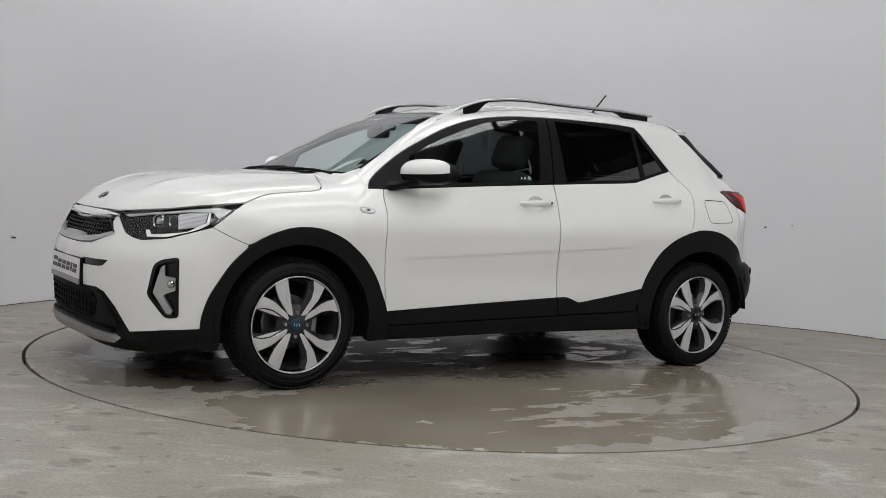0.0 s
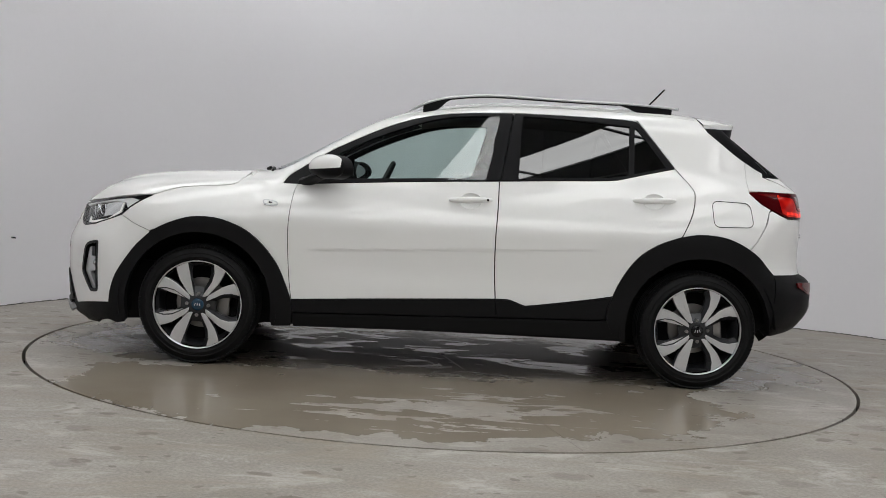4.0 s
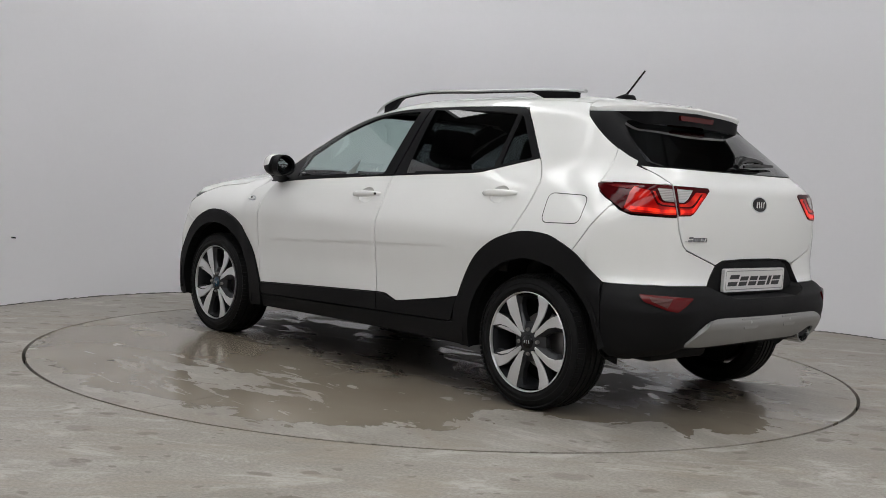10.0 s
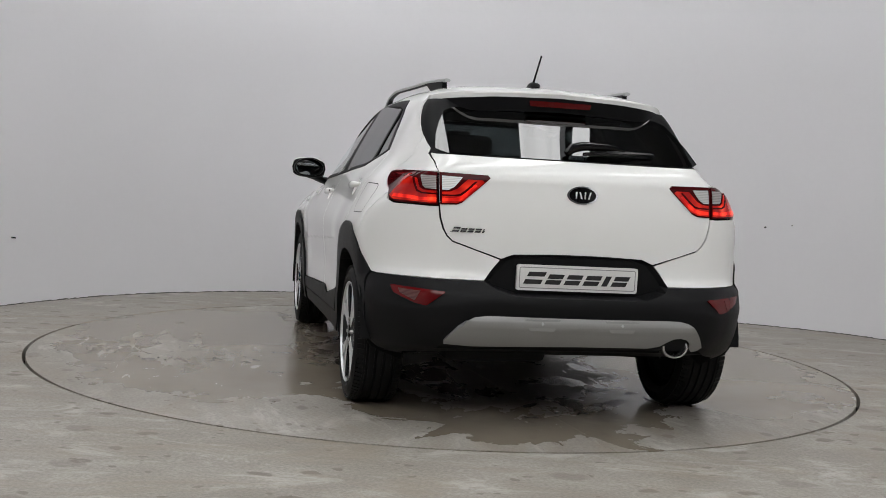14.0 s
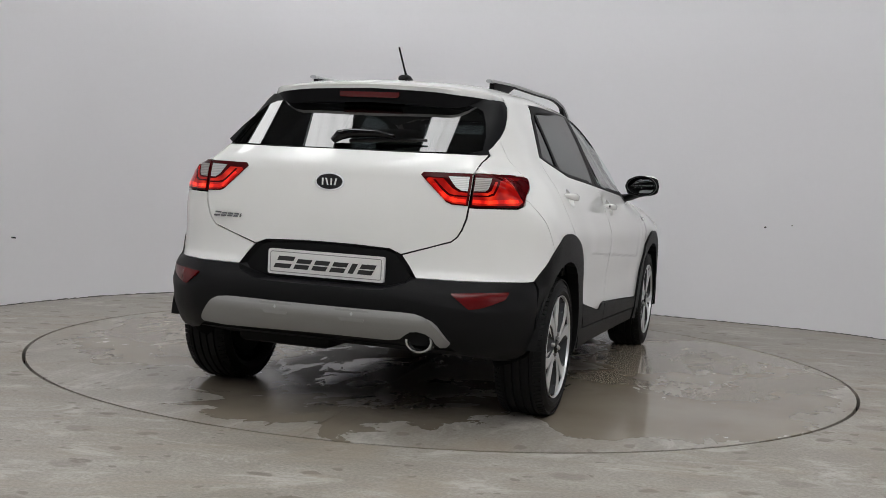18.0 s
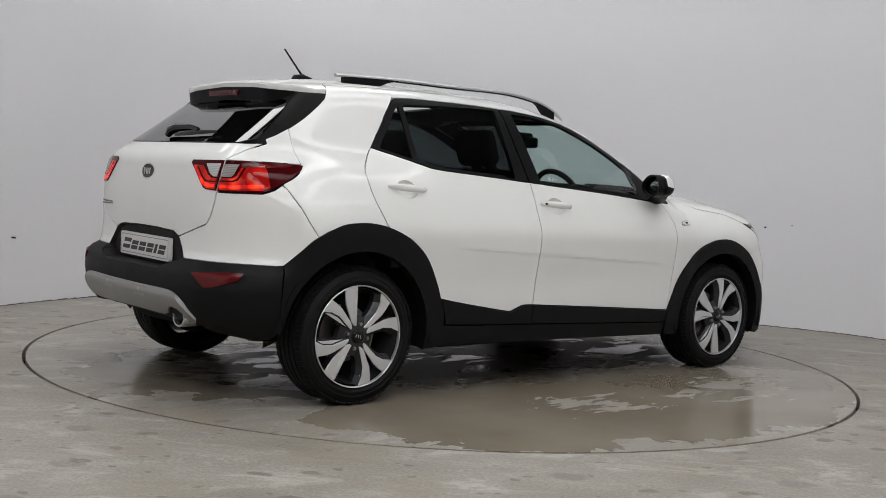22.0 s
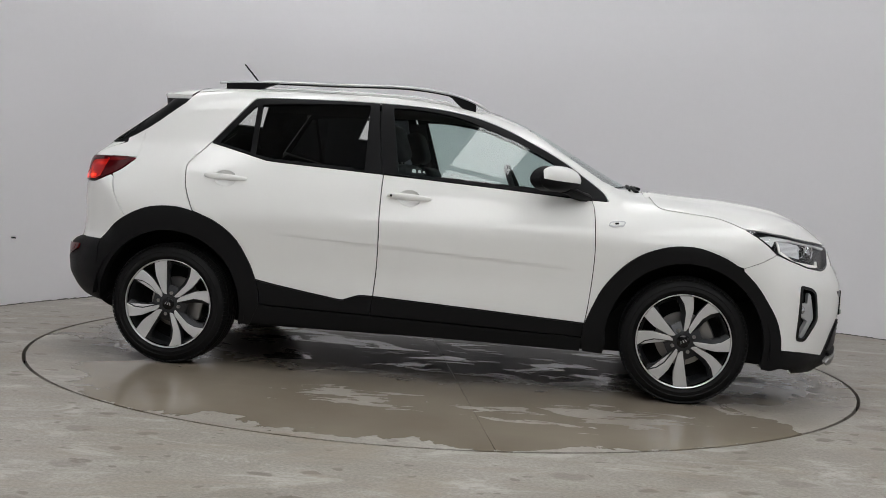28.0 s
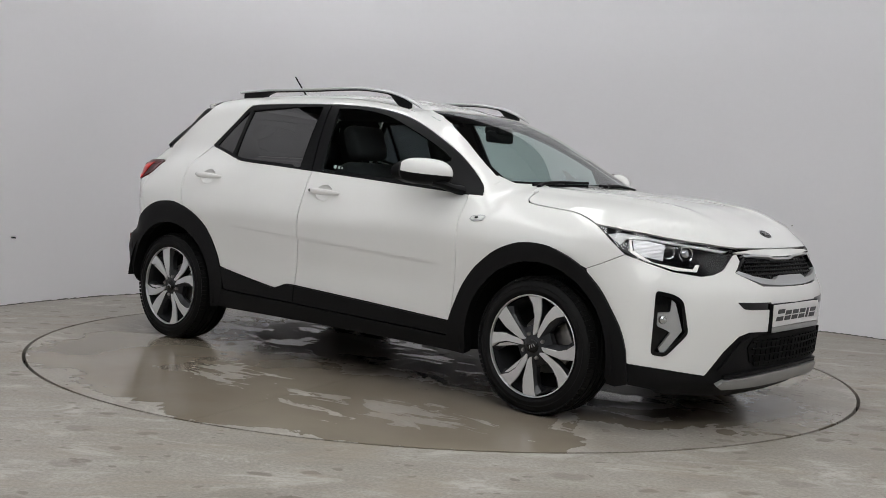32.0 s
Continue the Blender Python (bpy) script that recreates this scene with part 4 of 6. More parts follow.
# ---- glass and its frames ----
def windows(P):
    belt = [(.356, .986), (-.226, 1.023)]
    outer = curve(DLO_TOP[:11], 4)[:-1] + [(-.292, 1.388), (-.262, 1.20), (-.2275, 1.026)] + belt[::-1][1:] + [(.816, .952)]
    pane = [(.628, .988), (.25, 1.010), (-.150, 1.036)] + [(-.223, 1.362)] + curve([(-.215, 1.366), (-.078, 1.362), (.071, 1.342), (.189, 1.311), (.365, 1.244), (.51, 1.179), (.619, 1.120)], 3)
    outer, pane = inset(outer, .002), round_poly(pane, .006, 2)
    p = Patch().put(on_side, outer, .03, .02, off=.0015, holes=(pane,))
    fr = pair("window_frame", p, M["trim"], P["front_door"], "black window frame")
    g = pair("side_window", Patch().put(even_map(on_side, pane, 1, PANE), inset(pane, -.006), .04, .03, off=-.006, lip=.003, even=True), M["sideglass"], P["front_door"], "green-tinted front side glass")
    outer = [(-.298, 1.388)] + curve([(-.298, 1.389), (-.532, 1.392), (-.840, 1.390), (-.950, 1.384)], 4)[1:] + [(-.972, 1.371), (-1.155, 1.140)] + curve(BELT_R[::-1], 4)[1:-1] + [(-.2335, 1.026), (-.268, 1.20)]
    pane = [(-.330, 1.046), (-.60, 1.060), (-.80, 1.071), (-.905, 1.088), (-.918, 1.352), (-.758, 1.364), (-.542, 1.372), (-.348, 1.373)]
    fix = [(-.934, 1.098), (-1.108, 1.140), (-.957, 1.342), (-.944, 1.345)]
    sheet = even_map(on_side, pane + fix, 1, PANE)
    outer, pane, fix = inset(outer, .002), round_poly(pane, .006, 2), round_poly(fix, .006, 2)
    p = Patch().put(on_side, outer, .03, .02, off=.0015, holes=(pane, fix))
    pair("window_frame", p, M["trim"], P["rear_door"], "black window frame")
    g2 = pair("side_window", Patch().put(sheet, inset(pane, -.006), .04, .03, off=-.006, lip=.003, even=True), M["privacy"], P["rear_door"], "dark privacy side glass")
    g3 = pair("quarter_window", Patch().put(sheet, inset(fix, -.006), .04, .03, off=-.006, lip=.003, even=True), M["privacy"], P["rear_door"], "dark privacy quarter glass")
    # windscreen
    half = [(.306, 0), (.304, .2), (.290, .35), (.268, .47), (.266, .500), (.36, .518), (.455, .532), (.545, .548), (.618, .561), (.705, .576), (.785, .590), (.85, .602), (.905, .610), (.945, .585), (.985, .45), (1.012, .25), (1.022, 0)]
    screen = half + [(x, -y) for x, y in reversed(half[1:-1])]
    p = Patch().put(on_top, inset(screen, -.022), .04, .03, off=-.005, holes=(inset(screen, .026),))
    b = p.make("windscreen_border", M["gloss"], car, "black windscreen border")
    sheet = even_map(on_top, inset(screen, .022), 2, ((0, 0), (1, 0), (2, 0), (0, 2), (1, 2), (0, 4), (3, 0)))
    p = Patch().put(sheet, inset(screen, .022), .05, .04, off=-.003, lip=.004, even=True)
    ws = p.make("windscreen", M["ws"], car, "green-tinted windscreen")
    cowl = [(1.018, 0), (1.010, .25), (.982, .45), (.960, .545), (1.0, .565), (1.060, .565), (1.091, .45), (1.104, .25), (1.108, 0)]
    cw = Patch().put(on_top, cowl + [(x, -y) for x, y in reversed(cowl[1:-1])], .04, off=-.010).make("cowl_panel", M["black"], car, "black plastic cowl panel")
    # tailgate glass
    left = side_pts([(-1.325, 1.362), (-1.345, 1.343), (-1.464, 1.248), (-1.545, 1.193), (-1.60, 1.161), (-1.645, 1.141)]) + back_pts([(.602, 1.123), (.577, 1.120), (.3, 1.118), (0, 1.118)])
    top = back_pts([(0, 1.375), (.2, 1.374), (.40, 1.365), (.46, 1.358)])
    outer = mir(left[::-1] + top[::-1])
    pane = [(0, 1.126), (.3, 1.127), (.545, 1.131), (.580, 1.145), (.567, 1.20), (.540, 1.26), (.510, 1.308), (.46, 1.332), (.2, 1.343), (0, 1.345)]
    inner = mir(back_pts(pane))
    pane = mir(pane)
    p = Patch().put(on_tail, inset(outer, -.012), .05, .02, off=-.004, holes=(inner,))
    fr = p.make("rear_window_frame", M["trim"], P["tailgate"], "black rear window surround")
    p = Patch().put(even_map(on_back, pane, 0, ((0, 0), (0, 1), (0, 2), (2, 0), (4, 0), (2, 1))), inset(pane, -.006), .05, .02, off=-.001, lip=.004, even=True)
    rw = p.make("rear_window", M["privacy"], P["tailgate"], "dark privacy rear glass")
    for ob in list(g) + [ws]:
        ob.visible_shadow = False


def spoiler(P):
    ys = np.linspace(-.548, .548, 31)
    v, f = [], []
    ns = 9
    for y in ys:
        a = abs(y)
        xe = -1.540 + .010 * (a / .4) ** 2 + 4.6 * max(0, a - .36) ** 2
        x0 = -1.303 - .018 * max(0, (a - .47) / .08)
        for i in range(ns):
            x = x0 + (xe - x0) * i / (ns - 1)
            z = float(roof_prof(x) - roof_crown(a)) - .010 * ((x0 - x) / .25) ** 2
            v.append((x, y, z + .001))
        z = v[-1][2]
        v.append((xe - .004, y, z - .009))
        v.append((xe + .002, y, z - .026))
        v.append((xe + .005, y, z - .055))
        v.append((xe + .012, y, z - .088))
    k = ns + 4
    for j in range(len(ys) - 1):
        for i in range(k - 1):
            f.append((j * k + i, j * k + i + 1, (j + 1) * k + i + 1, (j + 1) * k + i))
    f.append(tuple(range(k)))
    f.append(tuple(range((len(ys) - 1) * k + k - 1, (len(ys) - 1) * k - 1, -1)))
    sp = finish("rear_spoiler", v, f, M["paint"], P["tailgate"], "white roof spoiler")
    sp.data.materials.append(M["trim"])
    for q in sp.data.polygons:
        if q.index < (len(ys) - 1) * (k - 1) and q.index % (k - 1) >= ns + 1:
            q.material_index = 1
    m = sp.modifiers.new("edges", 'EDGE_SPLIT')
    m.split_angle = radians(38)
    bm = bmesh.new()
    prism(bm, [(y, z) for y, z in [(-.44, 1.352), (.44, 1.352), (.46, 1.385), (-.46, 1.385)]], -1.505, -1.43, lambda u, w, h: Vector((h + .15 * u * u, u, w - .07 * u * u)))
    part("spoiler_underside", bm, M["trim"], sp)
    bm = bmesh.new()
    prism(bm, round_poly([(-.138, 1.355), (.138, 1.355), (.143, 1.379), (-.143, 1.379)], .006), -1.545, -1.50, lambda u, w, h: Vector((h, u, w)))
    part("high_stop_lamp", bm, M["stop"], sp, "red high-level stop lamp")


def roof_rails():
    line = [(.268, .482, 1.372), (.235, .484, 1.392), (.170, .487, 1.424), (.064, .490, 1.456), (-.088, .492, 1.477), (-.243, .492, 1.484), (-.554, .487, 1.480), (-.869, .470, 1.481), (-1.05, .456, 1.477), (-1.205, .442, 1.471)]
    line = curve(line, 4)
    for s in (1, -1):
        rail = tagged(new("roof_rail"))
        rail.parent = car
        rail["label"] = "silver roof rail on black feet"
        bm = bmesh.new()
        n = len(line)
        w = [.016 * min(1, .22 + i / 8) for i in range(n)]
        hh = [.0085 * min(1, .30 + i / 8) for i in range(n)]
        tube(bm, [(x, y * s, z) for x, y, z in line], w, hh, 10)
        part("rail", bm, M["silver"], rail, smooth=True, angle=60)
        # black skirts below the rail at its two ends
        for lo, hi in ((0.0, .205), (-1.19, -.86)):
            pts = [p for p in line if lo <= p[0] <= hi]
            bm = bmesh.new()
            prev = None
            m = len(pts)
            for i, (x, y, z) in enumerate(pts):
                zr = float(on_top(np.array([x]), np.array([y]))[0, 2])
                t = i / (m - 1)
                cut = ramp01(np.array(t), 1.0, .45) if lo >= 0 else ramp01(np.array(t), 0.0, .35)
                bot = zr - .006 + (z - zr - .002) * (1 - float(cut))
                ring = [bm.verts.new((x, (y + d) * s, q)) for d, q in ((-.012, z - .004), (-.012, bot), (.011, bot), (.011, z - .004))]
                if prev:
                    for k in range(4):
                        bm.faces.new((prev[k], ring[k], ring[(k + 1) % 4], prev[(k + 1) % 4]))
                else:
                    bm.faces.new(ring)
                prev = ring
            bm.faces.new(prev[::-1])
            part("rail_foot", bm, M["trim"], rail, "black rail foot")
        bm = bmesh.new()
        pts = [p for p in line if -.9 <= p[0] <= .12]
        tube(bm, [(x, y * s, z - .009) for x, y, z in pts], .011, .004, 6)
        part("rail_underside", bm, M["trim"], rail)


def antenna():
    a = new("aerial")
    a.parent = car
    a["label"] = "short black roof aerial"
    bm = bmesh.new()
    z = 1.470
    tube(bm, [(-1.02, 0, z), (-1.07, 0, z + .008), (-1.11, 0, z + .014), (-1.15, 0, z + .010), (-1.165, 0, z)], [.008, .022, .026, .024, .016], [.004, .014, .018, .016, .006], 10)
    part("aerial_base", bm, M["trim"], a, smooth=True, angle=60)
    bm = bmesh.new()
    tube(bm, [(-1.105, 0, z + .02), (-1.135, 0, z + .052), (-1.218, 0, 1.615)], [.0065, .005, .0045], None, 8)
    part("aerial_rod", bm, M["trim"], a, smooth=True, angle=60)


def tail_lamps(P):
    tip = side_pts([(-1.537, 1.036)])
    topo = back_pts([(.5955, 1.042), (.66, 1.043), (.70, 1.043)]) + side_pts([(-1.70, 1.043), (-1.62, 1.042), (-1.56, 1.040)])
    lowo = side_pts([(-1.553, 1.018), (-1.606, .979), (-1.66, .950), (-1.72, .922), (-1.75, .911)]) + back_pts([(.69, .909), (.623, .907), (.5935, .908)])
    outer = topo + tip + lowo
    inner = back_pts([(.386, 1.026), (.398, 1.039), (.50, 1.041), (.5910, 1.042), (.5885, .909), (.522, .912), (.500, .921), (.484, .937), (.43, .985)])
    for s in (0, 1):
        for nm, poly, par in (("tail_lamp", outer, car), ("tailgate_lamp", inner, P["tailgate"])):
            p = Patch().put(on_tail, inset(poly, .002), .04, .014, off=.004, lip=.02)
            p = p if s == 0 else p.mirrored()
            lamp = p.make(nm, M["reddark"], par, "red rear lamp with its light on")

            def layer(name, pts, mat, off, label=""):
                q = Patch().put(on_tail, pts, .03, .012, off=off, lip=.003)
                (q if s == 0 else q.mirrored()).make(name, mat, lamp, label)
            if nm == "tail_lamp":
                glowp = back_pts([(.602, .918), (.625, .916), (.69, .919)]) + side_pts([(-1.745, .922), (-1.715, .935), (-1.705, 1.0), (-1.705, 1.026), (-1.72, 1.028)]) + back_pts([(.690, 1.022), (.672, 1.010), (.664, .976), (.650, .966), (.602, .964)])
                layer("lit_band", glowp, M["redglow"], .0065, "glowing red light band")
                core = back_pts([(.602, .925), (.66, .923), (.69, .927)]) + side_pts([(-1.738, .932), (-1.738, .945)]) + back_pts([(.695, .942), (.66, .936), (.602, .938)])
                layer("lit_line", core, M["redcore"], .0075, "bright red light line")
                ring = back_pts([(.602, .949), (.655, .950), (.675, .958), (.684, .985), (.684, 1.018), (.678, 1.018), (.677, .987), (.670, .965), (.652, .956), (.602, .955)])
                layer("dark_line", ring, M["reddark"], .0080)
                layer("grey_insert", back_pts([(.602, 1.024), (.658, 1.024), (.652, .982), (.644, .973), (.602, .971)]), M["ribgrey"], .0065, "grey reversing light insert")
                layer("red_side", side_pts([(-1.698, 1.030), (-1.600, 1.031), (-1.590, 1.027), (-1.62, 1.020), (-1.698, 1.014)]), M["red"], .006, "red side lens")
            else:
                glowp = back_pts([(.412, 1.008), (.470, .953), (.492, .932), (.525, .920), (.580, .917), (.580, .962), (.548, .964), (.520, .978), (.493, 1.004), (.480, 1.016), (.420, 1.016)])
                layer("lit_band", glowp, M["redglow"], .0065, "glowing red light band")
                core = back_pts([(.440, .992), (.485, .947), (.505, .931), (.530, .926), (.578, .924), (.578, .937), (.535, .939), (.512, .945), (.455, 1.000)])
                layer("lit_line", core, M["redcore"], .0075, "bright red light line")
                ring = back_pts([(.440, 1.010), (.482, .968), (.505, .950), (.530, .946), (.580, .945), (.580, .951), (.532, .952), (.510, .957), (.488, .974), (.450, 1.010)])
                layer("dark_line", ring, M["reddark"], .0080)
                layer("white_insert", back_pts([(.500, 1.024), (.580, 1.026), (.580, .970), (.556, .970), (.532, .984), (.512, 1.008)]), M["ribbed"], .0065, "white reversing light insert")


def badge(name, mapf, cu, cv, ru, rv, parent, off=.004):
    """An oval emblem: chrome rim, black field and plain bars."""
    ell = lambda k: [(cu + ru * k * math.cos(2 * math.pi * i / 28), cv + rv * k * math.sin(2 * math.pi * i / 28)) for i in range(28)]
    b = Patch().put(mapf, ell(1.0), .02, off=off, lip=.01).make(name, M["chrome"], parent, "oval emblem with chrome rim")
    Patch().put(mapf, ell(.86), .02, off=off + .0015, lip=.002).make("emblem_field", M["gloss"], b)
    return b


def emblem_bars(b, f, mat):
    for k, (du, sl) in enumerate(((-.48, 0), (-.16, -.4), (.16, 0), (.48, .3))):
        bm = bmesh.new()
        hw = .055
        prism(bm, [(du - hw - sl * .2, -.42), (du + hw - sl * .2, -.42), (du + hw + sl * .2, .42), (du - hw + sl * .2, .42)], 0, .0015, f)
        part("emblem_bar", bm, mat, b)


def letter_bars(parent, f, mat, n=6, h=.0015):
    """A slanted word as plain bars: f(u, v, h) places u in 0..1, v in 0..1."""
    x = 0.0
    for k in range(n):
        wd = .17 if k == 0 else .07 if k == 4 else .15
        sl = .05
        hi = 1.0 if k == 0 else .84
        bars = [(0.0, .37), (hi - .37, hi)] if k != 4 else [(0.0, hi)]
        for lo, up in bars:
            bm = bmesh.new()
            a, b = x + sl * lo, x + sl * up
            prism(bm, [(a, lo), (a + wd - .022, lo), (b + wd - .022, up), (b, up)], 0, h, f)
            part("lettering_bar", bm, mat, parent)
        x += wd + .012


def rear_details(P):
    # number plate bay
    out = [(0, .7285), (.12, .728), (.279, .720), (.325, .704), (.368, .657), (.399, .613), (.380, .588), (.280, .559), (.225, .557), (0, .557)]
    pts = [(y, z) for y, z in out] + [(-y, z) for y, z in reversed(out[1:-1])]
    y, z = np.array(pts).T
    rim = on_back(y, z)
    v = [tuple(a) for a in rim]
    n = len(v)
    v += [(-1.893, a[1] * .93, .640 + (a[2] - .640) * .90) for a in rim]
    f = [(i, (i + 1) % n, n + (i + 1) % n, n + i) for i in range(n)] + [tuple(range(2 * n - 1, n - 1, -1))]
    bay = finish("number_plate_bay", v, f, M["black"], P["tailgate"], "black number plate recess", smooth=False)
    bm = bmesh.new()
    prism(bm, round_poly([(-.262, .581), (.262, .581), (.262, .686), (-.262, .686)], .012), -1.913, -1.897, lambda u, w, h: Vector((h, u, w)))
    pl = part("show_plate", bm, M["plate"], bay, "white show plate with black slanted lettering")
    bm = bmesh.new()
    o = round_poly([(-.252, .590), (.252, .590), (.252, .677), (-.252, .677)], .010)
    i2 = inset(o, .0035)
    for k in range(len(o)):
        k2 = (k + 1) % len(o)
        bm.faces.new([bm.verts.new((-1.9145, *q)) for q in (o[k], o[k2], i2[k2], i2[k])])
    part("plate_border", bm, M["skid"], pl)
    letter_bars(pl, lambda u, w, h: Vector((-1.9135 - h, .235 - u * .505, .608 + w * .050)), M["bar"])
    # emblem and model lettering
    b = badge("rear_emblem", on_back, 0.0, .978, .067, .037, P["tailgate"])
    xb = float(on_back(np.array([0.0]), np.array([.978]))[0, 0]) - .007
    emblem_bars(b, lambda u, w, h: Vector((xb - h + .001, -u * .060, .978 + w * .034)), M["lampwhite"])
    xl = float(on_back(np.array([.45]), np.array([.815]))[0, 0])
    lp = Patch().put(on_back, [(.545, .804), (.530, .804), (.530, .8055), (.545, .8055)], .02, off=.001, lip=.001).make("model_lettering", M["lettering"], P["tailgate"], "small chrome slanted lettering bars")
    letter_bars(lp, lambda u, w, h: Vector((xl + .004 + .06 * ((.54 - u * .185) - .45) * .5 - h - .004, .54 - u * .185, .8055 + w * .020)), M["lettering"], h=.003)
    # reflectors in the bumper
    rp = back_pts([(.762, .577), (.66, .572), (.560, .566), (.632, .508), (.672, .514), (.751, .549)])
    for s in (0, 1):
        q = Patch().put(on_tail, round_poly(rp, .008, 2), .03, .012, off=.006, lip=.02)
        lamp = (q if s == 0 else q.mirrored()).make("rear_fog_reflector", M["reflector"], REAR_LOW, "red rear bumper reflector")
        q = Patch().put(on_tail, back_pts([(.735, .566), (.655, .563), (.675, .525), (.728, .550)]), .03, .012, off=.0075, lip=.002)
        (q if s == 0 else q.mirrored()).make("clear_insert", M["redgrey"] if s == 0 else M["reflector"], lamp)
    # silver skid plate with a cut-out for the exhaust
    left = [(0, .480), (.102, .480), (.355, .481), (.400, .480), (.447, .474), (.475, .460), (.503, .433), (.545, .390), (.556, .372), (.553, .358), (.441, .351), (.165, .358), (0, .362)]
    right = [(-.313, .362), (-.36, .372), (-.385, .392), (-.41, .408), (-.44, .412), (-.472, .406), (-.496, .388), (-.505, .362), (-.520, .347), (-.545, .350), (-.563, .368), (-.545, .395), (-.512, .436), (-.490, .458), (-.466, .470), (-.430, .479), (-.374, .481), (-.102, .480)]
    ly = back_pts(left + right)
    turned = lambda u, z: .010 * np.exp(-((z - .455) / .025) ** 2) - .013 * np.clip(.435 - z, 0, .085) / .085
    sk = Patch().put(on_tail, ly, .035, .009, off=.018, lip=.02, shape=turned).make("rear_skid_plate", M["skid"], REAR_LOW, "grey rear skid plate")
    for yc in (.17, -.17):
        o = back_pts([(yc + .075, .475), (yc + .05, .432), (yc - .05, .432), (yc - .075, .475)])
        Patch().put(on_tail, o, .03, .012, off=.026, lip=.012).make("skid_boss", M["skid"], sk)
        Patch().put(on_tail, back_pts([(yc + .007, .458), (yc, .451), (yc - .007, .458), (yc, .465)]), .02, off=.028, lip=.003).make("parking_sensor", M["silver"], sk)
    # exhaust
    bm = bmesh.new()
    lathe(bm, [(.046, -1.76), (.050, -1.935), (.048, -1.943), (.041, -1.944), (.038, -1.935), (.035, -1.80), (0, -1.80)], 32, 'X', Matrix.Translation((0, -.438, .364)) @ Matrix.Diagonal((1, 1.18, .95, 1)))
    part("exhaust_pipe", bm, M["lampgrey"], car, "chrome exhaust tailpipe", smooth=True, angle=40)
    # rear silencer and axle, seen below the bumper
    bm = bmesh.new()
    tube(bm, [(-1.55, -.05, .30), (-1.62, -.25, .31), (-1.74, -.438, .340)], .03, None, 10)
    box(bm, -1.72, -1.45, .05, .50, .25, .37, bevel=.03)
    part("silencer", bm, M["dark"], car, smooth=True)
    bm = bmesh.new()
    tube(bm, [(-1.30, -.66, .26), (-1.18, -.5, .25), (-1.18, .5, .25), (-1.30, .66, .26)], .035, .05, 10)
    part("rear_axle", bm, M["dark"], car, smooth=True)
    # rear wiper
    w = new("rear_wiper")
    w.parent = P["tailgate"]
    bm = bmesh.new()
    g = lambda y, z, o: tuple(on_back(np.array([y]), np.array([z]))[0] + np.array([-.8, 0, .6]) * o)
    tube(bm, [g(.045, 1.140, .014), g(.02, 1.155, .030), g(-.03, 1.163, .036), g(-.14, 1.166, .034), g(-.22, 1.160, .028)], [.014, .022, .021, .015, .009], [.014, .022, .020, .014, .009], 10)
    part("wiper_arm", bm, M["gloss"], w, "black rear wiper arm", smooth=True)
    bm = bmesh.new()
    tube(bm, [g(-.03, 1.143, .014), g(-.18, 1.152, .018), g(-.36, 1.160, .014)], [.006, .010, .004], [.008, .013, .006], 6)
    part("wiper_blade", bm, M["gloss"], w, "black rear wiper blade", smooth=True)
